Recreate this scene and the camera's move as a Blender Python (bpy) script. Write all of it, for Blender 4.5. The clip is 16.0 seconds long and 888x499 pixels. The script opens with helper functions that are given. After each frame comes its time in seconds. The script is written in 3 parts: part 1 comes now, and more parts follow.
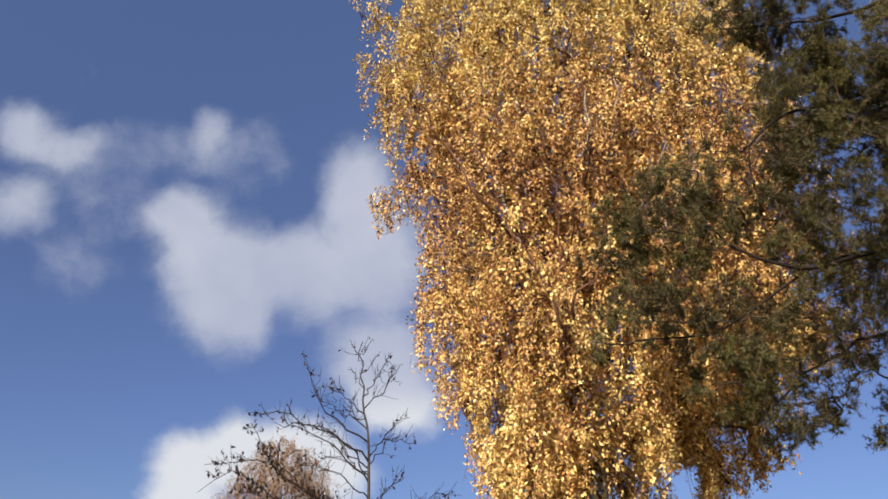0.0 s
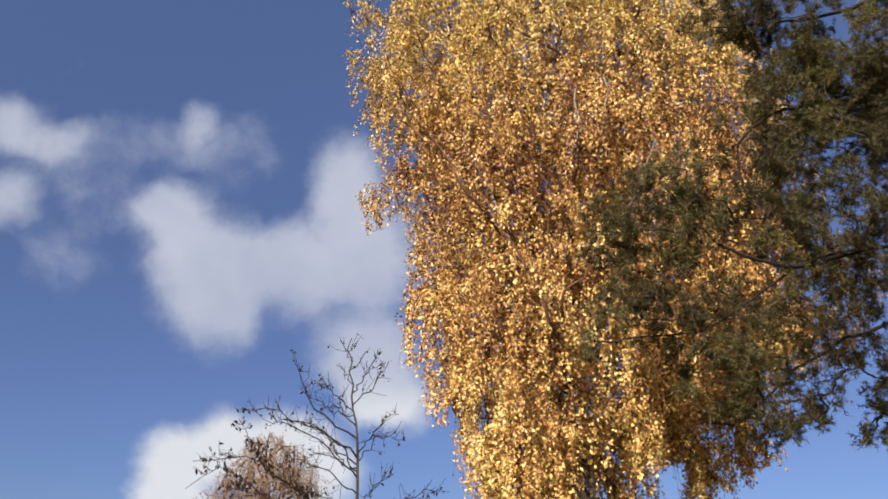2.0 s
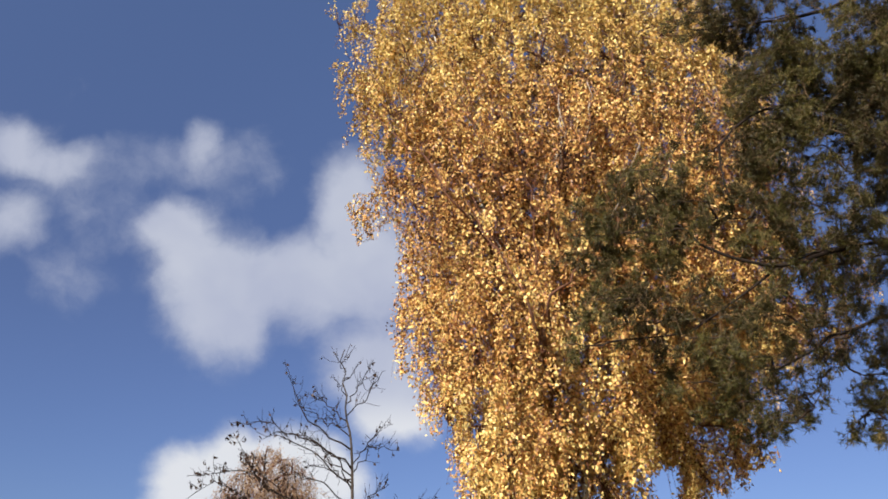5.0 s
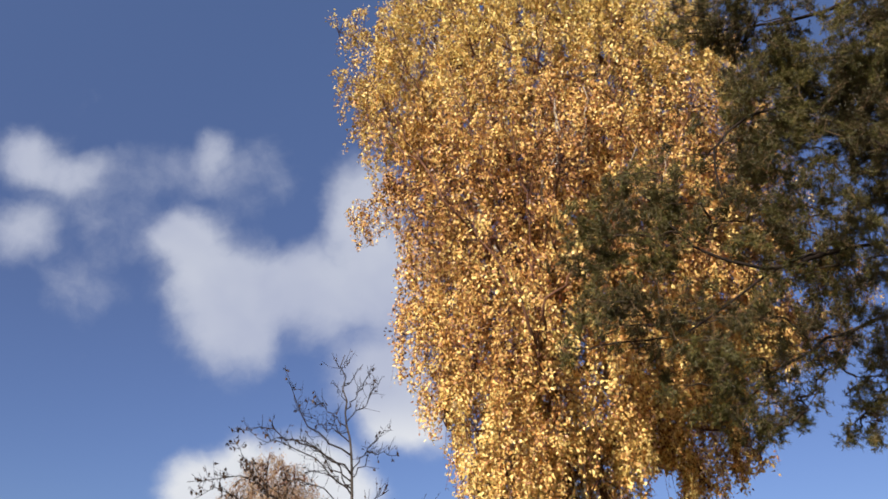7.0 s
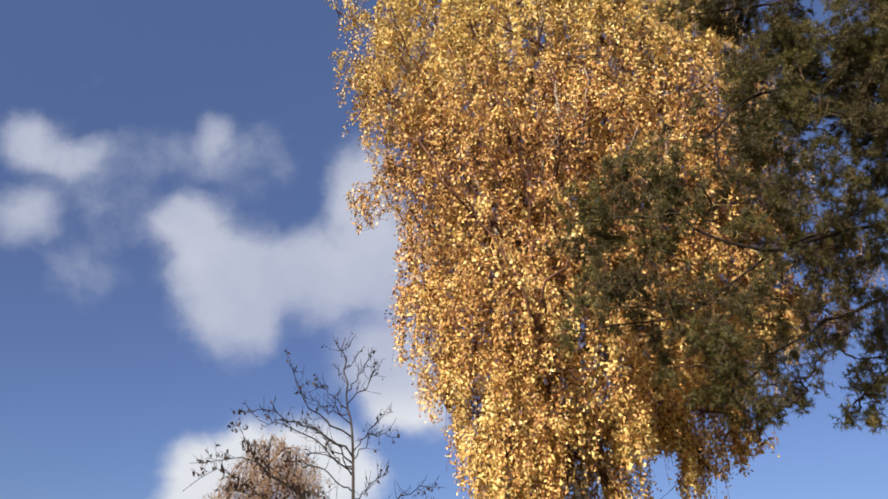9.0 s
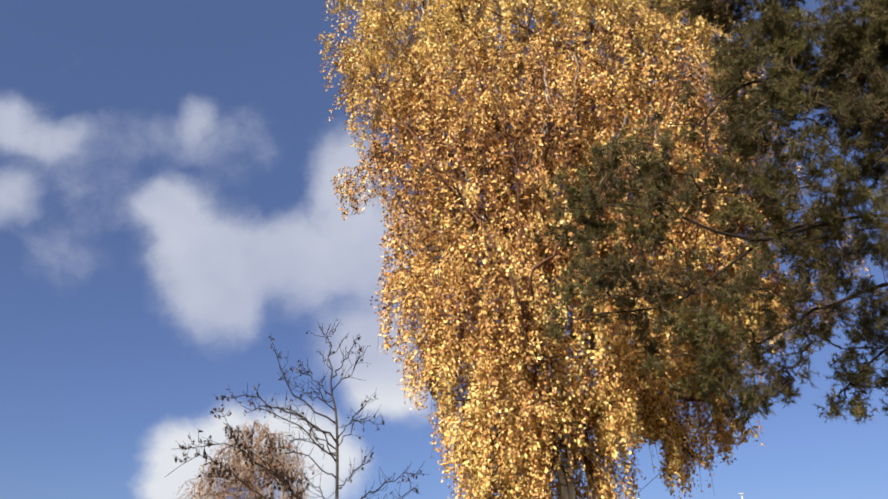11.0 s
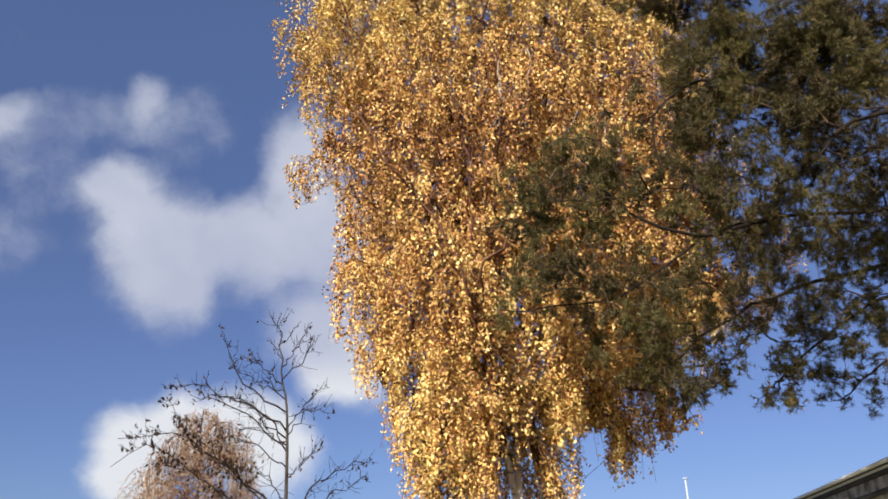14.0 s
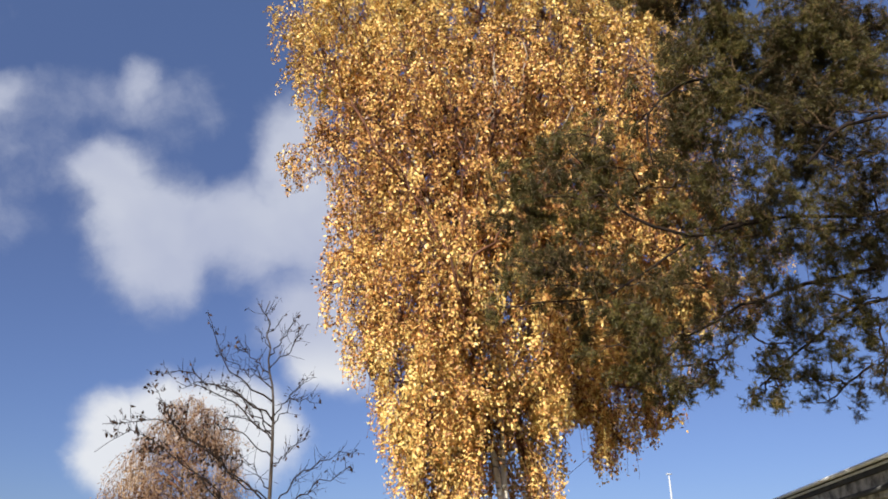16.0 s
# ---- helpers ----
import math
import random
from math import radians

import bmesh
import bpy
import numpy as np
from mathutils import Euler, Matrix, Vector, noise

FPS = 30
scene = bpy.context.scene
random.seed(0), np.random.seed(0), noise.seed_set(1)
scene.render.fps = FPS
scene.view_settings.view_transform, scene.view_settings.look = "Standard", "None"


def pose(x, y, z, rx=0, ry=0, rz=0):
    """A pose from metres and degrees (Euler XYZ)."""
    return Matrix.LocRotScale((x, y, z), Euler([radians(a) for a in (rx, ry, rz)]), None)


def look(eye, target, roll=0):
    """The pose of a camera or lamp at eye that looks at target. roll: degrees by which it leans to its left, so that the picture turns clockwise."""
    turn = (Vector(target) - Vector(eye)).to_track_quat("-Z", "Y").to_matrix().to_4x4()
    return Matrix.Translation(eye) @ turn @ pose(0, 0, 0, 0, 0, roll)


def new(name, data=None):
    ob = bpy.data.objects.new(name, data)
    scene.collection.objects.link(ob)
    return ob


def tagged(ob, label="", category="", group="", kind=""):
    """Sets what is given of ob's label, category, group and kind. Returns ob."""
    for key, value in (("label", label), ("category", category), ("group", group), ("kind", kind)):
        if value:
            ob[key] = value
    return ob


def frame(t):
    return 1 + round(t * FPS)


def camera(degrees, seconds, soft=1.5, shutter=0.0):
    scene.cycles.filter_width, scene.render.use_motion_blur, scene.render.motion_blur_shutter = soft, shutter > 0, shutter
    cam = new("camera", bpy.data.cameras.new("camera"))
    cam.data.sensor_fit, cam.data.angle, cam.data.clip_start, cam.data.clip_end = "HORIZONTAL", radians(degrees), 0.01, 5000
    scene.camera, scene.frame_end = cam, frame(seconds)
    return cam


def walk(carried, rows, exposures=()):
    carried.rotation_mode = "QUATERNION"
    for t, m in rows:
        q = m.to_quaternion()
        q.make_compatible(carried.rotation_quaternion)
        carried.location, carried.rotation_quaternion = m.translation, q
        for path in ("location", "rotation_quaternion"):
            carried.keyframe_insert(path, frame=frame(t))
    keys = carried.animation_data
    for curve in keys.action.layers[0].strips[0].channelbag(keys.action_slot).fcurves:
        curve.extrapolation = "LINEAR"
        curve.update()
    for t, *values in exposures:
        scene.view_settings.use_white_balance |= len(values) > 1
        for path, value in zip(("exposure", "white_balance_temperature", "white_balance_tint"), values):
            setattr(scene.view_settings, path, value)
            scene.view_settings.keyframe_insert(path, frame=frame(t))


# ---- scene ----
cam = camera(60, 16.0, soft=1.8)
walk(cam, [
    (0.0, pose(-0.000, 0.000, 1.622, 90, 0, -0.00) @ pose(0, 0, 0, 27.00) @ pose(0, 0, 0, 0, 0, 1.11)),
    (0.5, pose(0.005, 0.016, 1.641, 90, 0, -0.30) @ pose(0, 0, 0, 26.80) @ pose(0, 0, 0, 0, 0, 0.93)),
    (1.0, pose(-0.013, -0.011, 1.627, 90, 0, -0.76) @ pose(0, 0, 0, 26.95) @ pose(0, 0, 0, 0, 0, 0.88)),
    (1.5, pose(-0.018, -0.008, 1.628, 90, 0, -0.54) @ pose(0, 0, 0, 26.37) @ pose(0, 0, 0, 0, 0, 0.99)),
    (2.0, pose(-0.003, -0.004, 1.639, 90, 0, -0.90) @ pose(0, 0, 0, 26.69) @ pose(0, 0, 0, 0, 0, 0.90)),
    (2.5, pose(0.001, -0.055, 1.612, 90, 0, -1.56) @ pose(0, 0, 0, 26.90) @ pose(0, 0, 0, 0, 0, 0.83)),
    (3.0, pose(0.032, -0.049, 1.635, 90, 0, -1.78) @ pose(0, 0, 0, 26.54) @ pose(0, 0, 0, 0, 0, 0.37)),
    (3.5, pose(0.032, -0.076, 1.622, 90, 0, -1.71) @ pose(0, 0, 0, 27.38) @ pose(0, 0, 0, 0, 0, 0.39)),
    (4.0, pose(0.077, -0.041, 1.630, 90, 0, -1.41) @ pose(0, 0, 0, 27.36) @ pose(0, 0, 0, 0, 0, 0.04)),
    (6.5, pose(0.406, 0.008, 1.538, 90, 0, 0.46) @ pose(0, 0, 0, 28.04) @ pose(0, 0, 0, 0, 0, -0.06)),
    (7.0, pose(0.414, -0.003, 1.544, 90, 0, 0.38) @ pose(0, 0, 0, 28.14) @ pose(0, 0, 0, 0, 0, -0.22)),
    (7.5, pose(0.457, -0.016, 1.507, 90, 0, 0.88) @ pose(0, 0, 0, 27.77) @ pose(0, 0, 0, 0, 0, -0.35)),
    (8.0, pose(0.464, -0.006, 1.531, 90, 0, 0.55) @ pose(0, 0, 0, 27.15) @ pose(0, 0, 0, 0, 0, -0.30)),
    (8.5, pose(0.472, 0.013, 1.527, 90, 0, 1.04) @ pose(0, 0, 0, 26.52) @ pose(0, 0, 0, 0, 0, -0.63)),
    (9.0, pose(0.439, 0.009, 1.538, 90, 0, 0.55) @ pose(0, 0, 0, 26.90) @ pose(0, 0, 0, 0, 0, -0.21)),
    (11.5, pose(0.391, 0.092, 1.599, 90, 0, -1.53) @ pose(0, 0, 0, 25.76) @ pose(0, 0, 0, 0, 0, -0.17)),
    (12.0, pose(0.405, 0.056, 1.637, 90, 0, -2.47) @ pose(0, 0, 0, 25.74) @ pose(0, 0, 0, 0, 0, 0.20)),
    (12.5, pose(0.402, 0.069, 1.624, 90, 0, -2.94) @ pose(0, 0, 0, 25.39) @ pose(0, 0, 0, 0, 0, 0.38)),
    (13.0, pose(0.405, 0.056, 1.598, 90, 0, -3.60) @ pose(0, 0, 0, 25.01) @ pose(0, 0, 0, 0, 0, -0.06)),
    (13.5, pose(0.433, 0.018, 1.581, 90, 0, -3.59) @ pose(0, 0, 0, 25.38) @ pose(0, 0, 0, 0, 0, -0.55)),
    (14.0, pose(0.435, -0.012, 1.600, 90, 0, -4.49) @ pose(0, 0, 0, 24.84) @ pose(0, 0, 0, 0, 0, -1.17)),
    (14.5, pose(0.466, 0.004, 1.610, 90, 0, -5.13) @ pose(0, 0, 0, 24.92) @ pose(0, 0, 0, 0, 0, -1.59)),
    (15.0, pose(0.453, 0.002, 1.638, 90, 0, -5.91) @ pose(0, 0, 0, 24.65) @ pose(0, 0, 0, 0, 0, -1.22)),
    (15.5, pose(0.445, -0.012, 1.634, 90, 0, -5.97) @ pose(0, 0, 0, 24.40) @ pose(0, 0, 0, 0, 0, -0.42)),
    (16.0, pose(0.439, 0.009, 1.647, 90, 0, -5.23) @ pose(0, 0, 0, 24.11) @ pose(0, 0, 0, 0, 0, -0.04)),
], [(0.0, 0.74), (4.0, 0.76), (9.0, 0.775), (12.0, 0.80), (16.0, 0.82)])

# ---- world, sun ----
SUN_AZ, SUN_EL = radians(211), radians(31)     # azimuth clockwise from +y
to_sun = Vector((math.sin(SUN_AZ) * math.cos(SUN_EL), math.cos(SUN_AZ) * math.cos(SUN_EL), math.sin(SUN_EL)))
sun = new("sun", bpy.data.lights.new("sun", "SUN"))
sun.data.energy, sun.data.angle, sun.data.color = 5.0, radians(0.53), (1.0, 0.93, 0.80)
sun.matrix_world = look(to_sun * 50, (0, 0, 0))


class Nodes:
    """A short way to write node trees."""

    def __init__(self, tree):
        self.tree = tree
        tree.nodes.clear()

    def add(self, kind, ins=None, op="", clamp=False):
        node = self.tree.nodes.new(kind)
        if op:
            node.operation = op
        if clamp:
            node.use_clamp = True
        for key, value in (ins or {}).items():
            if isinstance(value, bpy.types.NodeSocket):
                self.tree.links.new(value, node.inputs[key])
            else:
                node.inputs[key].default_value = value
        return node

    def math(self, op, a, b=0.0, clamp=False):
        return self.add("ShaderNodeMath", {0: a, 1: b}, op=op, clamp=clamp).outputs[0]

    def vec(self, op, a, b=(0, 0, 0), out=0):
        return self.add("ShaderNodeVectorMath", {0: a, 1: b}, op=op).outputs[out]

    def ramp(self, fac, stops):
        node = self.add("ShaderNodeValToRGB", {0: fac})
        while len(node.color_ramp.elements) < len(stops):
            node.color_ramp.elements.new(0.5)
        for el, (place, colour) in zip(node.color_ramp.elements, stops):
            el.position, el.color = place, (*colour, 1)
        return node.outputs[0]

    def noise(self, vector, scale, detail=4.0, rough=0.55, out=0):
        return self.add("ShaderNodeTexNoise", {"Vector": vector, "Scale": scale, "Detail": detail, "Roughness": rough}).outputs[out]

    def mix(self, fac, a, b, mode="MIX"):
        node = self.add("ShaderNodeMix")
        node.data_type, node.blend_type = "RGBA", mode
        for key, value in ((0, fac), (6, a), (7, b)):
            if isinstance(value, bpy.types.NodeSocket):
                self.tree.links.new(value, node.inputs[key])
            else:
                node.inputs[key].default_value = value if key == 0 else (*value, 1)
        return node.outputs[2]

    def smooth(self, value, lo, hi, a=0.0, b=1.0):
        node = self.add("ShaderNodeMapRange", {0: value, 1: lo, 2: hi, 3: a, 4: b})
        node.interpolation_type = "SMOOTHSTEP"
        return node.outputs[0]


# Fair-weather clouds: heaps in the part of the sky over the trees (sideways, up, half-width, half-height, weight), thin scattered ones elsewhere.
MAIN_HEAPS = [
    (-0.392, 0.074, .058, .048, 1.0), (-0.345, 0.020, .080, .060, 1.0), (-0.335, -0.032, .075, .066, 1.0), (-0.345, -0.080, .050, .050, .35),
    (-0.268, 0.010, .070, .050, 1.0), (-0.205, 0.000, .070, .070, .9), (-0.160, 0.090, .050, .080, .9), (-0.130, 0.020, .070, .090, .9),
]
EDGE_HEAPS = [
    (-0.135, -0.110, .070, .060, 1.0), (-0.110, -0.160, .060, .050, 1.0), (-0.375, -0.245, .055, .045, 1.1), (-0.315, -0.232, .060, .050, 1.1),
    (-0.250, -0.240, .070, .050, 1.1), (-0.385, -0.300, .055, .055, 1.0), (-0.210, -0.270, .070, .060, .9), (-0.602, 0.193, .055, .043, .78),
    (-0.545, 0.170, .060, .035, .74), (-0.610, 0.100, .060, .050, .66), (-0.352, 0.193, .036, .036, .66), (-0.340, 0.160, .055, .034, .48), (-0.395, 0.178, .050, .028, .34),
    (-0.440, 0.165, .110, .045, .34), (-0.500, 0.115, .080, .050, .30), (-0.300, 0.140, .080, .040, .26), (-0.290, 0.170, .060, .035, .30), (-0.540, 0.020, .060, .050, .35), (-0.480, 0.070, .050, .03, .3),
]


def make_world():
    world = bpy.data.worlds.new("sky")
    scene.world = world
    world.use_nodes = True
    n = Nodes(world.node_tree)
    air = n.add("ShaderNodeTexSky")
    air.sky_type, air.sun_disc, air.sun_elevation, air.sun_rotation = "NISHITA", False, SUN_EL, SUN_AZ
    air.air_density, air.dust_density, air.ozone_density = 1.0, 0.4, 2.0
    way = n.add("ShaderNodeTexCoord").outputs["Generated"]
    high = n.add("ShaderNodeSeparateXYZ", {0: way}).outputs[2]
    sky = n.mix(1.0, air.outputs[0], n.ramp(high, [(0.1, (0.54, 0.60, 0.89)), (0.42, (0.80, 0.77, 1.00)), (0.75, (1.18, 1.15, 1.38))]), "MULTIPLY")
    ahead, right, up = (0.0464, 0.9022, 0.4287), (0.9985, -0.0542, 0.0061), (-0.0287, -0.4278, 0.9034)
    depth = n.math("MAXIMUM", n.vec("DOT_PRODUCT", way, ahead, 1), 0.05)
    u = n.math("DIVIDE", n.vec("DOT_PRODUCT", way, right, 1), depth)
    v = n.math("DIVIDE", n.vec("DOT_PRODUCT", way, up, 1), depth)
    flat = n.add("ShaderNodeCombineXYZ", {0: u, 1: v}).outputs[0]
    warp = n.vec("SUBTRACT", n.noise(flat, 9.0, 5.0, 0.55, 1), (0.5, 0.5, 0.5))
    flat = n.vec("ADD", flat, n.vec("MULTIPLY", warp, (0.07, 0.06, 0)))
    total = None
    for x, y, a, b, w in MAIN_HEAPS + EDGE_HEAPS:
        off = n.vec("MULTIPLY", n.vec("SUBTRACT", flat, (x, y, 0)), (1 / a, 1 / b, 0))
        heap = n.smooth(n.vec("LENGTH", off, out=1), 1.6, 0.15, 0.0, w)
        total = heap if total is None else n.math("MAXIMUM", n.math("MULTIPLY", n.math("ADD", total, heap), 0.62), n.math("MAXIMUM", total, heap))
    fine = n.noise(flat, 16.0, 6.0, 0.6)
    body = n.math("ADD", total, n.math("MULTIPLY", n.math("SUBTRACT", fine, 0.5), 0.62))
    near = n.smooth(body, 0.08, 0.86)
    # thin cloud all round
    wide = n.smooth(n.noise(n.vec("MULTIPLY", way, (1, 1, 2.2)), 2.6, 6.0, 0.6), 0.60, 0.82, 0.0, 0.6)
    outside = n.smooth(n.vec("LENGTH", n.vec("MULTIPLY", flat, (1.0, 1.25, 0)), out=1), 0.62, 0.95)
    cover = n.math("MAXIMUM", near, n.math("MULTIPLY", wide, outside))
    shade = n.ramp(n.noise(flat, 6.0, 3.0), [(0.3, (4.5, 4.85, 6.25)), (0.7, (5.85, 6.15, 7.1))])
    shade = n.mix(n.smooth(v, -0.13, -0.20), shade, (8.0, 8.1, 8.3))
    colour = n.mix(n.math("MULTIPLY", cover, 0.88), sky, shade)
    back = n.add("ShaderNodeBackground", {"Color": colour, "Strength": 0.0605})
    n.add("ShaderNodeOutputWorld", {"Surface": back.outputs[0]})


make_world()


# ---- materials ----
def material(name):
    mat = bpy.data.materials.new(name)
    mat.use_nodes = True
    return mat, Nodes(mat.node_tree)


def leaf_material(name, stops, through_colour, share=0.35, patch=0.5, gloss=0.06, low_lift=0.0, ripe=0.0):
    """Thin leaves: each island has its own tint, the crown has larger patches of riper colour, and light comes through."""
    mat, n = material(name)
    geo = n.add("ShaderNodeNewGeometry")
    place = n.add("ShaderNodeTexCoord").outputs["Object"]
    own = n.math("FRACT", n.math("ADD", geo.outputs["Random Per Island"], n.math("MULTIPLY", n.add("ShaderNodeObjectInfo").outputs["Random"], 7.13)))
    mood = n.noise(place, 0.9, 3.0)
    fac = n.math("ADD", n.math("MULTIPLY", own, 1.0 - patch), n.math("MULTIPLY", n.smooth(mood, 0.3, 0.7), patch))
    if low_lift:       # the low boughs are yellowest; the shift also brightens them in place of light
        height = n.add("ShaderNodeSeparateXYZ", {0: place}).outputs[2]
        fac = n.math("ADD", fac, n.smooth(height, 7.5, 3.5, 0.0, low_lift))
        # the belt under the top has turned first
        fac = n.math("SUBTRACT", fac, n.smooth(n.math("ABSOLUTE", n.math("SUBTRACT", height, 7.3)), 2.6, 0.3, 0.0, ripe))
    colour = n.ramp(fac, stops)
    if ripe:        # a touch of green is left in the top
        colour = n.mix(n.smooth(height, 8.3, 11.0, 0.0, 0.30), colour, (0.56, 0.50, 0.13))
    spots = n.smooth(n.noise(place, 90.0, 2.0), 0.62, 0.8, 0.0, 0.45)
    colour = n.mix(spots, colour, (0.20, 0.09, 0.02))
    diffuse = n.add("ShaderNodeBsdfDiffuse", {"Color": colour})
    trans = n.add("ShaderNodeBsdfTranslucent", {"Color": n.mix(1.0, colour, through_colour, "MULTIPLY")})
    both = n.add("ShaderNodeMixShader", {0: share, 1: diffuse.outputs[0], 2: trans.outputs[0]})
    shine = n.add("ShaderNodeBsdfGlossy", {"Color": (1, 1, 1, 1), "Roughness": 0.45})
    top = n.add("ShaderNodeMixShader", {0: gloss, 1: both.outputs[0], 2: shine.outputs[0]})
    n.add("ShaderNodeOutputMaterial", {"Surface": top.outputs[0]})
    return mat


def bark_material(name, light, dark, mark, marks=0.5, stretch=6.0, scale=7.0):
    """Bark with fine grain, lengthwise streaks and, for birch, dark bands across."""
    mat, n = material(name)
    place = n.add("ShaderNodeTexCoord").outputs["Object"]
    streak = n.noise(n.vec("MULTIPLY", place, (scale, scale, scale / stretch)), 3.0, 6.0, 0.65)
    band = n.noise(n.vec("MULTIPLY", place, (scale * 0.5, scale * 0.5, scale * 2.4)), 1.6, 4.0, 0.6)
    colour = n.mix(n.smooth(streak, 0.35, 0.7), light, dark)
    colour = n.mix(n.math("MULTIPLY", n.smooth(band, 0.56, 0.66), marks), colour, mark)
    bump = n.add("ShaderNodeBump", {"Strength": 0.6, "Distance": 0.01, "Height": n.math("ADD", streak, band)})
    skin = n.add("ShaderNodeBsdfPrincipled", {"Base Color": colour, "Roughness": 0.9, "Specular IOR Level": 0.12, "Normal": bump.outputs[0]})
    n.add("ShaderNodeOutputMaterial", {"Surface": skin.outputs[0]})
    return mat


def plain_material(name, a, b, scale, rough=0.7, metal=0.0, bump=0.2):
    """A painted or coated surface with stains at two scales."""
    mat, n = material(name)
    place = n.add("ShaderNodeTexCoord").outputs["Object"]
    large, small = n.noise(place, scale, 4.0), n.noise(place, scale * 14, 5.0, 0.65)
    fac = n.math("ADD", n.math("MULTIPLY", large, 0.65), n.math("MULTIPLY", small, 0.35))
    colour = n.mix(n.smooth(fac, 0.35, 0.65), a, b)
    rel = n.add("ShaderNodeBump", {"Strength": bump, "Distance": 0.01, "Height": small})
    skin = n.add("ShaderNodeBsdfPrincipled", {"Base Color": colour, "Roughness": rough, "Metallic": metal, "Normal": rel.outputs[0]})
    n.add("ShaderNodeOutputMaterial", {"Surface": skin.outputs[0]})
    return mat


# birch_leaf: near-black tints put the shade between leaves into single leaves
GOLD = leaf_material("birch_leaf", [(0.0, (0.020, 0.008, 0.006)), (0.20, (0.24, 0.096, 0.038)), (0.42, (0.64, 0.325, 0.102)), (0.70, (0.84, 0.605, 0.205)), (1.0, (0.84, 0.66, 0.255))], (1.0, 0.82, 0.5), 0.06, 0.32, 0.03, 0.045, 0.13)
RUSSET = leaf_material("russet_leaf", [(0.0, (0.15, 0.085, 0.055)), (0.5, (0.37, 0.245, 0.150)), (1.0, (0.54, 0.40, 0.26))], (1.0, 0.8, 0.6), 0.2, 0.5, 0.02)
DRY = leaf_material("dry_leaf", [(0.0, (0.022, 0.015, 0.012)), (1.0, (0.065, 0.036, 0.022))], (1.0, 0.8, 0.6), 0.15, 0.5, 0.01)
NEEDLE = leaf_material("pine_needle", [(0.0, (0.013, 0.008, 0.005)), (0.25, (0.032, 0.021, 0.008)), (0.50, (0.050, 0.046, 0.014)), (0.74, (0.112, 0.104, 0.028)), (0.92, (0.25, 0.20, 0.06)), (1.0, (0.25, 0.13, 0.05))], (1.0, 1.0, 0.6), 0.12, 0.42, 0.02)
PINE_TWIG = bark_material("pine_twig_bark", (0.20, 0.13, 0.07), (0.08, 0.05, 0.03), (0.05, 0.035, 0.02), 0.5, 3.0, 6.0)
BIRCH_BARK = bark_material("birch_bark", (0.72, 0.68, 0.62), (0.50, 0.45, 0.40), (0.04, 0.035, 0.03), 0.9)
TWIG_BARK = bark_material("twig_bark", (0.17, 0.078, 0.048), (0.075, 0.038, 0.027), (0.03, 0.02, 0.015), 0.4)
PINE_BARK = bark_material("pine_bark", (0.055, 0.036, 0.026), (0.028, 0.02, 0.016), (0.04, 0.03, 0.02), 0.6, 3.0, 4.0)
PALE_BARK = bark_material("pale_limb_bark", (0.40, 0.33, 0.26), (0.20, 0.15, 0.11), (0.05, 0.04, 0.03), 0.8)
DARK_BARK = bark_material("dark_twig_bark", (0.028, 0.018, 0.014), (0.013, 0.01, 0.008), (0.012, 0.01, 0.008), 0.4)
GREY_BARK = bark_material("grey_bark", (0.075, 0.06, 0.05), (0.03, 0.024, 0.02), (0.05, 0.04, 0.035), 0.5)


# ---- geometry helpers ----
class Geo:
    """Gathers vertices and faces of one mesh."""

    def __init__(self):
        self.verts, self.faces = [], []

    def tube(self, points, radii, sides=6, cap=True):
        """A tapered limb through the points."""
        base, count = len(self.verts), len(points)
        side = Vector((0.3, 1, 0.2))
        for i, p in enumerate(points):
            p = Vector(p)
            along = Vector(points[min(i + 1, count - 1)]) - Vector(points[max(i - 1, 0)])
            along = along.normalized() if along.length > 1e-6 else Vector((0, 0, 1))
            a = along.cross(side)
            a = a.normalized() if a.length > 1e-4 else along.orthogonal().normalized()
            b = along.cross(a)
            for k in range(sides):
                w = 2 * math.pi * k / sides
                self.verts.append(tuple(p + (a * math.cos(w) + b * math.sin(w)) * radii[i]))
        for i in range(count - 1):
            for k in range(sides):
                l = (k + 1) % sides
                self.faces.append((base + i * sides + k, base + i * sides + l, base + (i + 1) * sides + l, base + (i + 1) * sides + k))
        if cap:
            self.faces.append(tuple(base + (count - 1) * sides + k for k in range(sides)))
            self.faces.append(tuple(base + k for k in reversed(range(sides))))

    def box(self, lo, hi):
        base = len(self.verts)
        self.verts += [(x, y, z) for x in (lo[0], hi[0]) for y in (lo[1], hi[1]) for z in (lo[2], hi[2])]
        self.faces += [tuple(base + i for i in f) for f in ((0, 1, 3, 2), (4, 6, 7, 5), (0, 4, 5, 1), (2, 3, 7, 6), (0, 2, 6, 4), (1, 5, 7, 3))]

    def mesh(self, name, mat, smooth=True):
        me = bpy.data.meshes.new(name)
        me.from_pydata(self.verts, [], self.faces)
        me.materials.append(mat)
        me.polygons.foreach_set("use_smooth", [smooth] * len(me.polygons))
        return me


def array_mesh(name, verts, faces, mat):
    """A mesh from arrays of triangles, for leaves and needles."""
    me = bpy.data.meshes.new(name)
    verts, faces = np.asarray(verts, np.float32), np.asarray(faces, np.int32)
    me.vertices.add(len(verts))
    me.vertices.foreach_set("co", verts.ravel())
    me.loops.add(faces.size)
    me.loops.foreach_set("vertex_index", faces.ravel())
    me.polygons.add(len(faces))
    me.polygons.foreach_set("loop_start", np.arange(len(faces), dtype=np.int32) * 3)
    me.materials.append(mat)
    me.update(calc_edges=True)
    return me


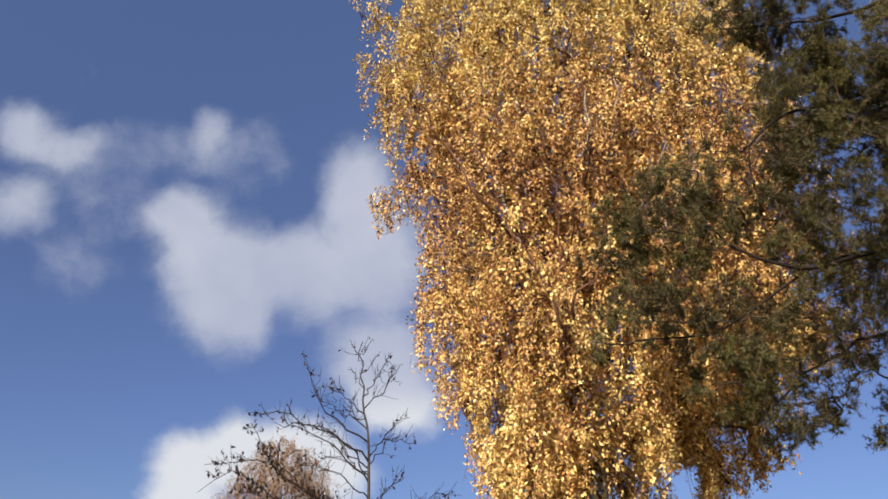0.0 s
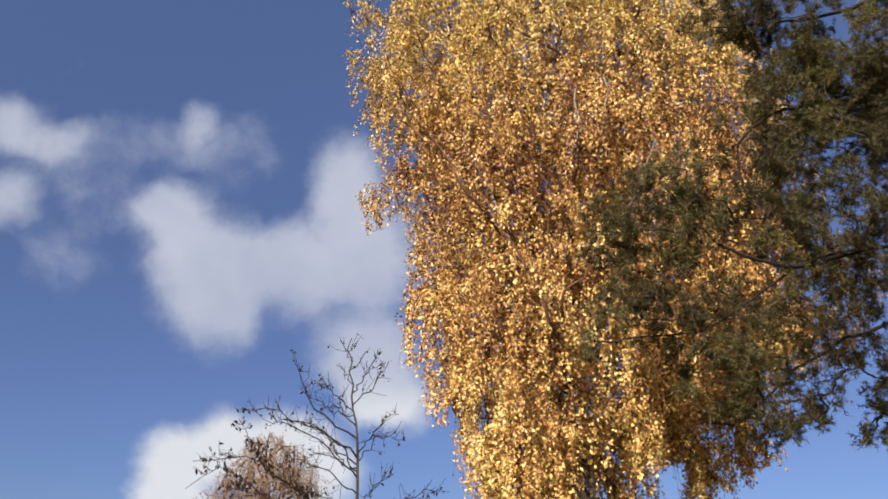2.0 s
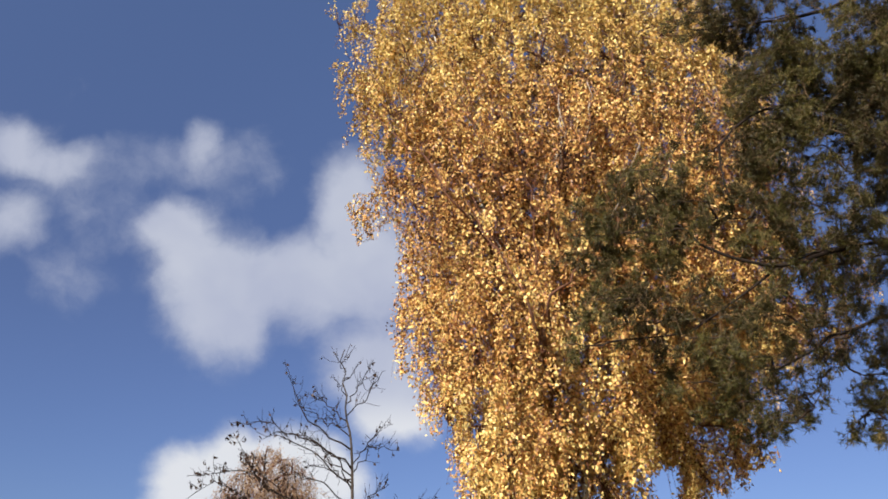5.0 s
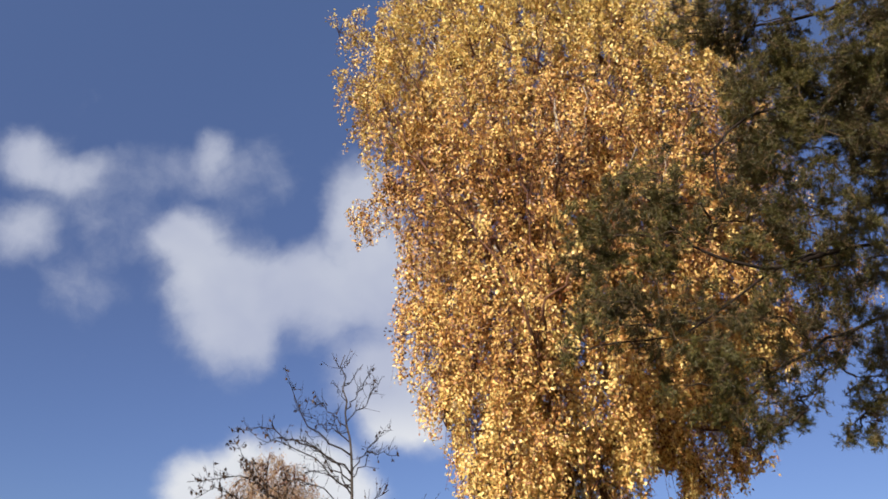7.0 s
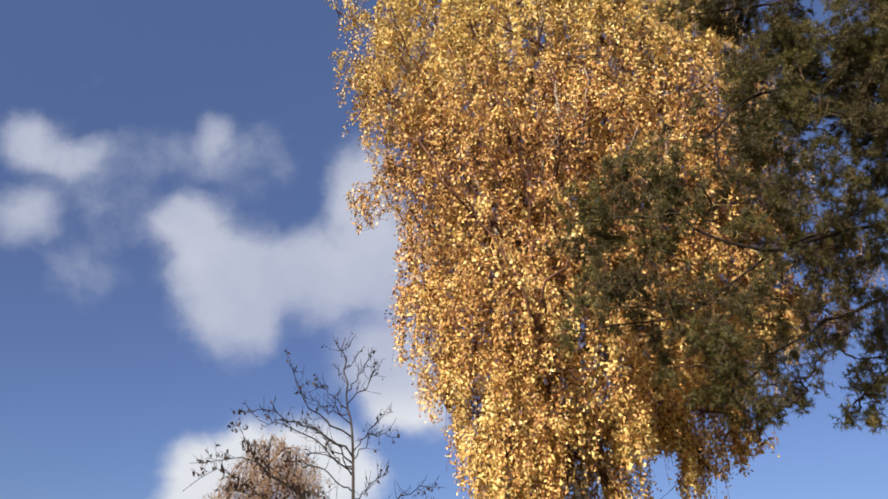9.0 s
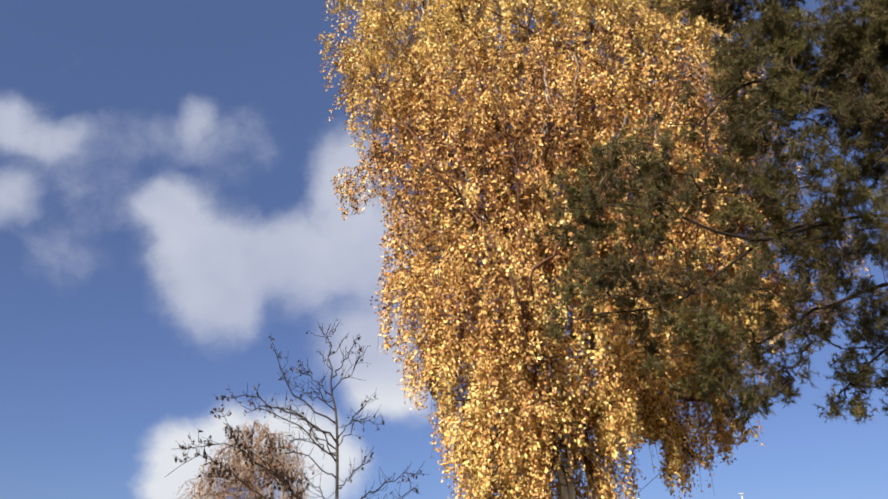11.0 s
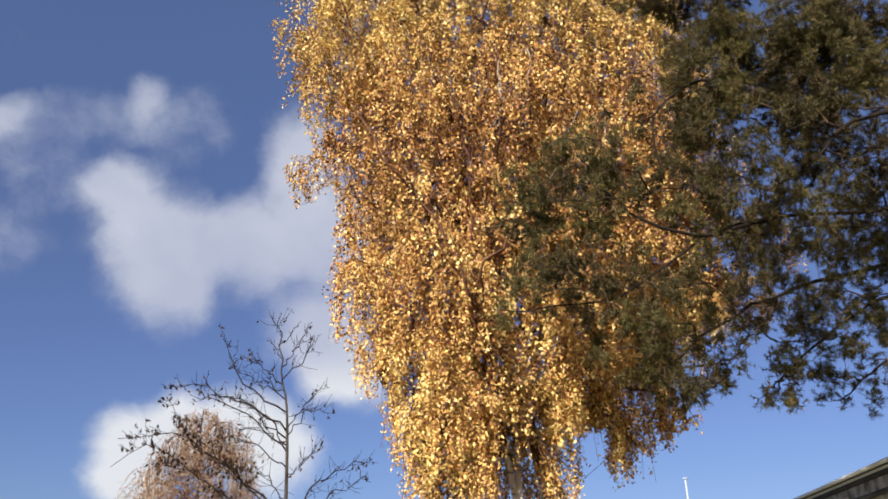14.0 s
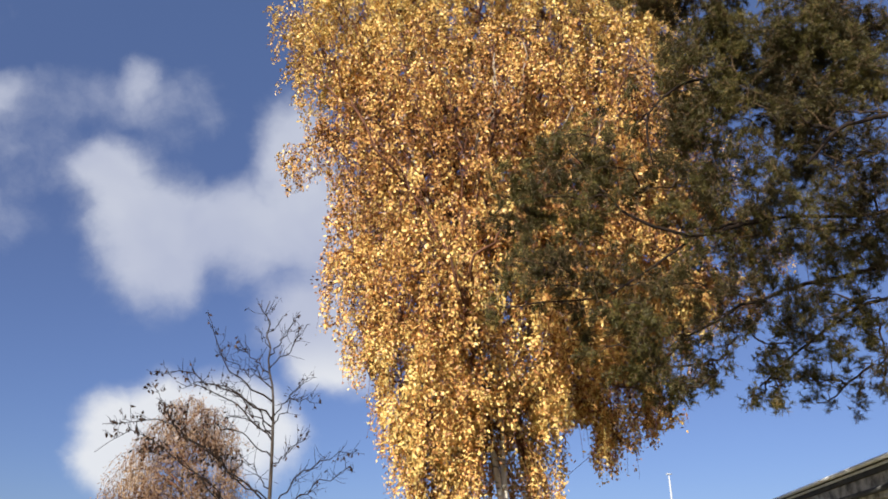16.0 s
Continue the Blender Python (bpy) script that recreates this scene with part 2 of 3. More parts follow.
def part(name, mesh, parent, label="", kind=""):
    ob = new(name, mesh)
    ob.parent = parent
    return tagged(ob, label, kind=kind)


def unit(a):
    return a / np.maximum(np.linalg.norm(a, axis=-1, keepdims=True), 1e-9)


def leaves_mesh(name, places, along, size, mat, rng, broad=0.56, fold=0.3):
    """Pointed oval leaves, folded at the midrib: stalk end at each place, tip towards along."""
    n = len(places)
    along = unit(along)
    side = unit(np.cross(along, unit(rng.normal(size=(n, 3)))))
    face = np.cross(along, side)
    size = np.asarray(size).reshape(n, 1)
    bend = rng.normal(0, 0.18, (n, 1)) * size
    mid = places + along * size * 0.42
    wide = side * size * broad * 0.5
    lift = face * size * fold * rng.uniform(0.2, 1.0, (n, 1)) * 0.5
    tip = places + along * size + face * bend
    verts = np.stack([places, mid + wide + lift, tip, mid - wide + lift], 1).reshape(-1, 3)
    k = np.arange(n)[:, None] * 4
    faces = np.concatenate([k + [0, 1, 2], k + [0, 2, 3]], 1).reshape(-1, 3)
    return array_mesh(name, verts, faces, mat)


def bent(a, b, sag, steps, rng, wobble=0.03):
    """Points from a to b that bow by sag (up if positive) and wander a little."""
    a, b = np.array(a, float), np.array(b, float)
    s = np.linspace(0, 1, steps)[:, None]
    line = a + (b - a) * s
    line[:, 2] += (np.sin(s * math.pi) * sag)[:, 0]
    size = np.linalg.norm(b - a) * wobble
    w = rng.normal(0, size, (steps, 3))
    w[0] = 0
    w[-1] = 0
    return line + w


def resample(points, count):
    points = np.array(points, float)
    d = np.r_[0, np.cumsum(np.linalg.norm(np.diff(points, axis=0), axis=1))]
    s = np.linspace(0, d[-1], count)
    return np.stack([np.interp(s, d, points[:, k]) for k in range(3)], 1)


def smooth_path(points, count):
    """A soft curve through the points."""
    pts = [Vector(p) for p in points]
    out = []
    for i in range(len(pts) - 1):
        p0, p1, p2, p3 = pts[max(i - 1, 0)], pts[i], pts[i + 1], pts[min(i + 2, len(pts) - 1)]
        for k in range(8):
            s = k / 8
            out.append(0.5 * (2 * p1 + (p2 - p0) * s + (2 * p0 - 5 * p1 + 4 * p2 - p3) * s * s + (3 * p1 - p0 - 3 * p2 + p3) * s ** 3))
    return resample([*out, pts[-1]], count)


def weeping_tree(name, base, stems, limb_rows, left, right, middle_y, depth, heights, twigs, per_twig, leaf_size, droop, leaf_mat, bark, limb_bark, seed, gaps=0.0, strong=(), thin=1.0, windows=(), singles=0, bough=(), rim=(), holes=()):
    """A birch: stems, limbs and fine hanging twigs set with leaves, filling a crown whose left and right bounds are given by height."""
    rng = np.random.default_rng(seed)
    root = new(name)
    root.location = base
    bx = np.array(base)
    for path, r0, r1 in stems:
        pts = smooth_path(path, 26) - bx
        s = np.linspace(0, 1, 26)
        flare = 0.45 * np.exp(-np.maximum(pts[:, 2], 0) / 0.25) if path[0][2] <= 0.01 else 0
        g = Geo()
        g.tube([tuple(p) for p in pts], list((r0 + (r1 - r0) * s ** 0.8) * (1 + flare)), 12)
        part("trunk", g.mesh("trunk", bark), root)
    owners, stem_obs = [], [c for c in root.children]
    skeleton = [smooth_path(path, 40) for path, _, _ in stems]
    reach = []
    zs = np.array(heights)

    def bounds(z):
        return np.interp(z, zs, left), np.interp(z, zs, right)

    for stem, s, angle, rise, out in limb_rows:
        start = skeleton[stem][int(s * 39)]
        z1 = start[2] + rise
        lo, hi = bounds(z1)
        cx, half = (lo + hi) / 2, (hi - lo) / 2
        end = np.array([cx + math.cos(angle) * half * out, middle_y + math.sin(angle) * depth * min(half / 3, 1.1) * out, z1])
        pts = bent(start, end, 0.16 * np.linalg.norm(end - start), 9, rng, 0.022)
        length = np.linalg.norm(end - start)
        rad = np.linspace(0.012 + 0.012 * length, 0.006, 9)
        g = Geo()
        g.tube([tuple(p - bx) for p in pts], list(rad), 6)
        owners += [part("limb", g.mesh("limb", limb_bark), root)] * 11
        reach.append(resample(pts, 14)[3:])
    starts = []
    for path, r0, dens, skin in strong:
        pts = smooth_path(path, 16)
        pts[1:-1] += rng.normal(0, 0.028, (14, 3))
        g = Geo()
        g.tube([tuple(p - bx) for p in pts], list(np.linspace(r0, 0.006, 16)), 7)
        owners += [part("limb", g.mesh("limb", skin), root)] * 13
        reach.append(pts[3:])
        for k in range(int(dens * np.linalg.norm(pts[-1] - pts[6]))):
            p = pts[rng.integers(6, 16)] + rng.normal(0, (0.13, 0.25, 0.10))
            starts.append(p)
    own_limbs = len(starts)
    for sk, ob in zip(skeleton, stem_obs):
        owners += [ob] * 24
        reach.append(sk[16:])
    reach = np.concatenate(reach)
    # starts of hanging twigs, denser towards the outside of the crown
    tries = 0
    while len(starts) < twigs and tries < twigs * 40:
        tries += 1
        z = rng.uniform(zs[0] + 0.25, zs[-1])
        lo, hi = bounds(z)
        cx, half = (lo + hi) / 2, (hi - lo) / 2
        if rng.uniform() > half / 3.2 * (1.0 if z < 0.42 * zs[-1] else 0.7):
            continue
        a, r = rng.uniform(0, 2 * math.pi), rng.uniform(0, 1) ** 0.38
        p = Vector((cx + math.cos(a) * half * r, middle_y + math.sin(a) * depth * min(half / 3, 1.1) * r, z))
        bump = noise.noise(p * 1.5) * 0.20 + noise.noise(p * 4.0) * 0.12
        if r + bump > 1.04 or noise.noise(p * 1.1 + Vector((9, 3, 5))) < -0.62 + gaps:
            continue
        if any(x0 < p.x < x1 and z0 < p.z < z1 + (0.35 if share > 0.94 else 0.0) and (p.y < middle_y + 0.3 or share > 0.9) and rng.uniform() < share for x0, x1, z0, z1, share in windows):
            continue
        if any(p.x > x0 and p.z < z1 + 0.4 and abs(p.y - yc) > half for x0, z1, yc, half in bough):
            continue
        starts.append(np.array(p))
    starts = np.array(starts)
    if len(rim):
        levels, west, east = np.array(rim).T
    wide = [(x0, x1, z0, z1) for x0, x1, z0, z1, share in windows if share > 0.9]
    tw = Geo()
    where, along, nearest = [], [], set(np.argsort(starts[:, 1])[:singles])
    for i, p in enumerate(starts):
        near = np.argmin(((reach - p - (0, 0, -0.25)) ** 2).sum(1))
        q = reach[near]
        away = p - q
        away[2] = 0
        away = away / max(np.linalg.norm(away), 0.05)
        fall = droop * rng.uniform(0.45, 1.3) * (0.55 if i < own_limbs else 1.0)
        for x0, x1, z0, z1, share in windows:
            if share > 0.92 and x0 < p[0] < x1 and p[2] > z1:
                fall = min(fall, max(0.12, p[2] - z1))
        lean = rng.normal(0, 0.10, 3)
        if len(rim):
            low = p[2] - 0.9 * fall
            if p[0] + 0.12 > np.interp(p[2] - 0.9 * fall, levels, east) + 0.08 or i >= own_limbs and not max(np.interp(low, levels, west), np.interp(low + 0.45 * fall, levels, west)) - 0.02 < p[0] + away[0] * 0.12 < np.interp(low, levels, east) + 0.12:
                continue
        pts = [q, q * 0.5 + p * 0.5 + (0, 0, 0.08), p, p + away * 0.10 + lean * 0.4 + (0, 0, -0.25 * fall), p + away * 0.13 + lean * 0.7 + (0, 0, -0.62 * fall), p + away * 0.12 + lean + (0, 0, -fall)]
        shown = next((n for n in range(1, 6) if any(x0 < pts[n][0] < x1 and z0 < pts[n][2] < z1 for x0, x1, z0, z1 in wide)), 6)
        if len(rim):
            shown = min(shown, next((n for n in range(1, 6) if pts[n][0] < np.interp(pts[n][2], levels, west) - 0.1), 6))
        line = resample(pts[1:], 24)
        m = int(per_twig * (0.55 + 0.5 * fall / droop))
        idx = (24 * rng.uniform(0, 1, m) ** 0.8).astype(int)
        places = line[idx] + rng.normal(0, 0.035, (m, 3))
        d = rng.normal(0, 0.68, (m, 3))
        d[:, 2] -= 0.75
        if shown < 3:
            continue
        where.append(places)
        along.append(d)
        g = Geo() if i in nearest else tw
        g.tube([tuple(a - bx) for a in pts[:shown]], [thin * r for r in (0.006, 0.005, 0.004, 0.0035, 0.003, 0.002)[:shown]], 3, False)
        if i in nearest:
            part("twig", g.mesh("twig", TWIG_BARK), owners[near])
    part("twigs", tw.mesh("twigs", TWIG_BARK), root, "thin dark hanging twigs", "stuff")
    where, along = np.concatenate(where), np.concatenate(along)
    keep = np.ones(len(where), bool)
    for x0, x1, z0, z1, share in windows:
        inside = (where[:, 0] > x0) & (where[:, 0] < x1) & (where[:, 2] > z0) & (where[:, 2] < z1) & ((where[:, 1] < middle_y + 0.3) | (share > 0.9))
        keep &= ~(inside & (rng.uniform(size=len(where)) < min(0.985, share * (1.06 if share > 0.925 else 0.93))))
    for x0, z1, yc, half in bough:
        keep &= ~((where[:, 0] > x0) & (where[:, 2] < z1) & (np.abs(where[:, 1] - yc) > half) & (rng.uniform(size=len(where)) < 0.95))
    if len(rim):
        ruffle = rng.normal(0, 0.045, len(where))
        # the high outer twigs are sparse
        inward = where[:, 0] - np.interp(where[:, 2], levels, west)
        keep &= (where[:, 2] < 7.6) | (rng.uniform(size=len(where)) < np.interp(inward, (0.0, 0.8), (0.38, 1.0)))
        keep &= (where[:, 0] + ruffle > np.interp(where[:, 2], levels, west)) & (where[:, 0] + ruffle < np.interp(where[:, 2], levels, east))
    # the sky shows through where the outer twigs part
    for x, z, a, b in holes:
        far = ((where[:, 0] - x) / a) ** 2 + ((where[:, 2] - z) / b) ** 2
        keep &= far + np.random.default_rng(seed).normal(0, 0.25, len(where)) > 1.0
    for x0, z1, yc, half in bough:
        # the low bough is thinly leaved, in clumps
        low = (where[:, 0] > x0 + 0.6) & (where[:, 2] < z1) & keep
        keep[low] = [noise.noise(Vector(p) * 5.0) > -0.24 for p in where[low]]
    where, along = where[keep] - bx, along[keep]
    size = rng.normal(leaf_size, leaf_size * 0.24, len(where)).clip(leaf_size * 0.5, leaf_size * 1.5)
    front = np.argsort(where[:, 1])[:singles]
    rest = np.setdiff1d(np.arange(len(where)), front)
    part("leaves", leaves_mesh("leaves", where[rest], along[rest], size[rest], leaf_mat, rng), root, kind="stuff")
    if singles:
        shape = leaves_mesh("leaf", np.zeros((1, 3)), np.array([(0.0, 0.0, -1.0)]), [1.0], leaf_mat, rng)
        for k in front:
            turn = Vector(along[k]).to_track_quat("-Z", "Y").to_matrix().to_4x4() @ pose(0, 0, 0, 0, 0, rng.uniform(0, 360))
            leaf = part("leaf", shape, root)
            leaf.matrix_local = Matrix.Translation(where[k]) @ turn @ Matrix.Scale(size[k], 4)
    return root


# ---- ground ----
def make_ground():
    mat, n = material("lawn")
    place = n.add("ShaderNodeTexCoord").outputs["Object"]
    blade, patch = n.noise(place, 60.0, 4.0, 0.7), n.noise(place, 0.4, 4.0)
    colour = n.mix(n.smooth(blade, 0.3, 0.7), (0.045, 0.075, 0.018), (0.11, 0.13, 0.035))
    # unseen leaf litter, spread wide so the lawn throws back warmer light
    colour = n.mix(n.smooth(patch, 0.35, 0.62, 0.0, 0.8), colour, (0.24, 0.15, 0.055))
    rel = n.add("ShaderNodeBump", {"Strength": 0.7, "Distance": 0.03, "Height": blade})
    skin = n.add("ShaderNodeBsdfPrincipled", {"Base Color": colour, "Roughness": 0.9, "Normal": rel.outputs[0]})
    n.add("ShaderNodeOutputMaterial", {"Surface": skin.outputs[0]})
    bm = bmesh.new()
    bmesh.ops.create_grid(bm, x_segments=48, y_segments=48, size=2500)
    me = bpy.data.meshes.new("ground")
    bm.to_mesh(me)
    bm.free()
    me.materials.append(mat)
    tagged(new("ground", me), "flat autumn lawn with added patches of fallen leaves", "ground", kind="structure")


make_ground()


# ---- the golden birch ----
def make_birch():
    rng = random.Random(5)
    stems = [
        ([(2.38, 11.0, 0.0), (2.33, 11.0, 1.6), (2.29, 11.0, 2.9), (2.25, 10.95, 5.1), (2.32, 10.8, 7.0), (2.22, 10.7, 9.0), (2.05, 10.8, 11.5), (1.9, 10.9, 14.6)], 0.056, 0.012),
        ([(2.30, 11.0, 2.4), (2.12, 10.95, 3.6), (2.00, 10.9, 4.9), (1.80, 10.7, 5.9), (1.42, 10.6, 6.6), (1.00, 10.6, 7.7), (0.55, 10.7, 9.5), (0.15, 10.8, 11.8)], 0.048, 0.012),
        ([(2.24, 10.95, 5.2), (2.45, 10.8, 6.4), (2.95, 10.7, 8.0), (3.40, 10.8, 10.0), (3.6, 10.9, 12.4)], 0.065, 0.010),
    ]
    rows = []
    for i in range(52):
        stem = i % 3
        s = rng.uniform(0.30 if stem == 0 else 0.12, 0.97)
        rows.append((stem, s, i * 2.39996 + rng.uniform(-0.3, 0.3), rng.uniform(0.5, 1.7), rng.uniform(0.7, 0.95)))
    heights = [2.5, 3.2, 3.65, 3.95, 4.5, 5.2, 6.2, 7.0, 7.9, 8.6, 9.4, 10.4, 11.2, 11.9, 12.4, 13.0, 14.6, 15.4]
    left = [0.90, 0.80, 0.65, 0.50, 0.20, -0.28, -0.50, -0.46, -0.55, -0.75, -1.05, -1.45, -1.15, -1.05, -0.70, 0.45, 1.4, 1.7]
    right = [2.9, 3.35, 4.2, 4.7, 5.05, 5.4, 5.6, 5.7, 6.0, 6.1, 6.1, 5.9, 5.7, 5.4, 4.9, 4.3, 3.2, 2.0]
    # outermost leaves: height, west rim, east rim
    rim = [(2.0, 0.85, 3.0), (2.85, 0.72, 3.3), (3.1, 0.50, 3.85), (3.3, 0.52, 3.95), (3.5, 0.50, 4.3), (3.65, 0.44, 4.66), (3.95, 0.34, 4.72), (4.4, 0.12, 4.62), (4.75, -0.06, 4.75), (4.95, -0.20, 5.2), (5.2, -0.42, 5.75),
           (5.35, -0.48, 6.3), (5.9, -0.46, 6.8), (6.5, -0.42, 7.0), (7.4, -0.42, 7.0), (7.5, -1.25, 6.9), (8.3, -1.22, 6.6), (8.4, -1.1, 6.5), (9.6, -1.58, 6.4), (11.0, -1.6, 6.4), (11.15, -1.08, 6.4), (11.6, -1.08, 6.4), (11.75, -1.72, 6.4), (12.2, -1.72, 6.4), (12.3, -0.85, 6.4), (16.0, -0.85, 6.5)]
    strong = [
        ([(1.20, 10.6, 7.2), (0.75, 10.4, 8.0), (0.10, 10.3, 8.8), (-0.75, 10.5, 9.9), (-1.25, 10.7, 10.75), (-1.50, 10.8, 10.7)], 0.035, 24, TWIG_BARK),
        ([(0.00, 10.7, 9.9), (-0.45, 10.7, 10.9), (-0.95, 10.8, 11.75), (-1.35, 10.8, 12.05), (-1.62, 10.8, 11.95)], 0.022, 26, TWIG_BARK),
        ([(0.20, 10.8, 11.4), (-0.25, 10.7, 12.2), (-0.55, 10.7, 12.9), (-0.70, 10.7, 13.1)], 0.018, 22, TWIG_BARK),
        ([(-0.10, 10.4, 9.0), (-0.55, 10.5, 9.75), (-0.85, 10.6, 9.85), (-1.0, 10.6, 9.6)], 0.018, 20, TWIG_BARK),
        ([(1.42, 10.6, 6.6), (0.70, 10.4, 7.5), (-0.15, 10.6, 8.40), (-0.60, 10.8, 8.38), (-0.95, 10.9, 8.12), (-1.18, 10.9, 7.85)], 0.03, 44, TWIG_BARK),
        ([(1.95, 10.8, 5.7), (2.15, 10.3, 6.2), (2.36, 10.0, 6.7), (2.50, 9.8, 7.6)], 0.03, 24, TWIG_BARK),
        ([(2.30, 10.9, 4.2), (3.10, 10.6, 4.9), (3.90, 10.5, 4.75), (4.55, 10.6, 4.25)], 0.03, 48, TWIG_BARK),
        ([(2.30, 11.0, 4.0), (3.00, 10.9, 4.5), (3.60, 10.7, 4.25), (4.15, 10.6, 3.9)], 0.025, 48, TWIG_BARK),
        ([(3.00, 10.9, 4.4), (3.40, 10.7, 4.15), (3.70, 10.5, 3.85), (3.85, 10.5, 3.55)], 0.02, 90, TWIG_BARK),
        ([(2.60, 10.9, 5.3), (3.90, 10.9, 6.1), (5.30, 10.8, 6.2), (6.00, 10.7, 5.9), (6.45, 10.7, 5.6)], 0.03, 60, TWIG_BARK),
        ([(2.50, 10.9, 6.2), (4.10, 10.9, 7.3), (5.60, 10.8, 7.4), (6.30, 10.7, 7.0), (6.70, 10.7, 6.6)], 0.03, 60, TWIG_BARK),
        ([(2.40, 10.9, 5.0), (3.80, 10.8, 5.7), (4.90, 10.7, 5.7), (5.60, 10.7, 5.4)], 0.03, 50, TWIG_BARK),
        ([(3.60, 10.7, 4.5), (4.10, 10.5, 4.30), (4.45, 10.5, 4.05), (4.62, 10.5, 3.85)], 0.02, 80, TWIG_BARK),
        ([(1.98, 10.9, 4.85), (1.75, 9.9, 4.9), (1.38, 8.3, 4.87), (1.09, 8.2, 5.60), (0.83, 8.15, 5.95), (0.58, 8.3, 6.63)], 0.036, 4, TWIG_BARK),
        ([(1.52, 8.8, 4.90), (1.58, 8.25, 5.20), (1.83, 8.2, 5.54), (2.13, 8.3, 6.22)], 0.024, 4, TWIG_BARK),
        ([(1.20, 10.5, 6.6), (0.63, 8.6, 6.50), (0.11, 8.35, 7.12), (-0.37, 8.7, 7.94), (-0.86, 9.5, 8.93)], 0.022, 7, TWIG_BARK),
        ([(2.10, 10.3, 6.2), (1.72, 8.9, 7.15), (1.86, 8.7, 7.61), (1.88, 8.6, 7.82), (1.95, 8.7, 8.5)], 0.026, 3, PALE_BARK),
        ([(2.60, 10.2, 7.2), (2.45, 9.0, 8.2), (2.55, 8.9, 8.70), (2.82, 8.9, 9.34), (2.95, 9.0, 10.1)], 0.026, 4, TWIG_BARK),
        ([(2.35, 11.0, 3.5), (2.60, 10.3, 4.05), (2.80, 9.9, 3.85)], 0.02, 36, TWIG_BARK),
        ([(2.30, 11.0, 3.6), (1.90, 10.2, 4.15), (1.60, 9.8, 3.9)], 0.02, 36, TWIG_BARK),
        ([(2.28, 11.0, 3.4), (1.60, 10.5, 3.9), (1.10, 10.2, 3.7)], 0.02, 24, TWIG_BARK),
    ]
    for i in range(26):
        x0, z0 = rng.uniform(0.3, 3.7), rng.uniform(4.2, 9.8)
        x1 = x0 + (x0 - 2.0) * 0.40 + rng.uniform(-0.3, 0.3)
        rise = rng.uniform(1.4, 2.6)
        deep = 8.50 + 0.12 * (x1 - 2.2) ** 2
        strong.append(([(x0 * 0.6 + 0.9, 10.4, z0), (x0 * 0.85 + x1 * 0.15, deep + 0.55, z0 + rise * 0.30), (x1, deep, z0 + rise * 0.72), (x1 + (x1 - x0) * 0.5, deep - 0.05, z0 + rise)], 0.02, 7, PALE_BARK if 1.9 < x1 < 3.4 and i % 4 == 1 else TWIG_BARK))
    windows = [(-1.9, -1.10, 8.3, 9.55, 0.96), (-1.2, -0.62, 8.45, 8.80, 0.93), (-0.76, -0.46, 8.85, 9.65, 0.935), (-0.36, 0.06, 8.36, 8.78, 0.935), (-1.9, -1.12, 11.1, 11.65, 0.96), (-1.3, -0.46, 6.0, 7.3, 0.96), (-0.85, -0.45, 7.3, 7.75, 0.915), (-0.35, 0.05, 7.6, 8.0, 0.5), (2.10, 2.55, 2.0, 4.0, 0.90), (1.86, 2.12, 2.2, 3.75, 0.82), (1.88, 2.38, 4.1, 5.9, 0.25), (3.18, 3.44, 2.0, 3.78, 0.95), (3.0, 3.6, 2.0, 3.15, 0.93), (4.0, 4.28, 2.4, 3.32, 0.95), (3.55, 4.0, 2.0, 3.0, 0.95), (3.9, 4.08, 3.7, 4.0, 0.7), (4.28, 4.75, 2.4, 3.48, 0.97), (4.7, 5.6, 2.4, 4.15, 0.96), (4.95, 5.6, 4.15, 4.6, 0.9), (3.68, 4.15, 4.02, 4.50, 0.91), (3.30, 3.52, 3.45, 3.85, 0.93)]
    holes = [(-0.52, 9.52, 0.22, 0.38), (0.0, 8.47, 0.14, 0.25), (0.80, 4.40, 0.11, 0.20), (0.20, 5.10, 0.12, 0.14), (0.88, 5.22, 0.08, 0.10), (0.99, 9.80, 0.10, 0.19), (0.42, 6.35, 0.12, 0.16), (0.95, 6.6, 0.10, 0.14), (0.30, 4.35, 0.10, 0.20)]
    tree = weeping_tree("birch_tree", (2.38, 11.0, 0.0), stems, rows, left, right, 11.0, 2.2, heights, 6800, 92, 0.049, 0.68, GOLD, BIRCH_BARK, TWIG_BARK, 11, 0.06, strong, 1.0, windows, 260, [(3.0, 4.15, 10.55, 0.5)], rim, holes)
    tagged(tree, "tall silver birch with dense golden autumn leaves on hanging twigs", "tree")


make_birch()


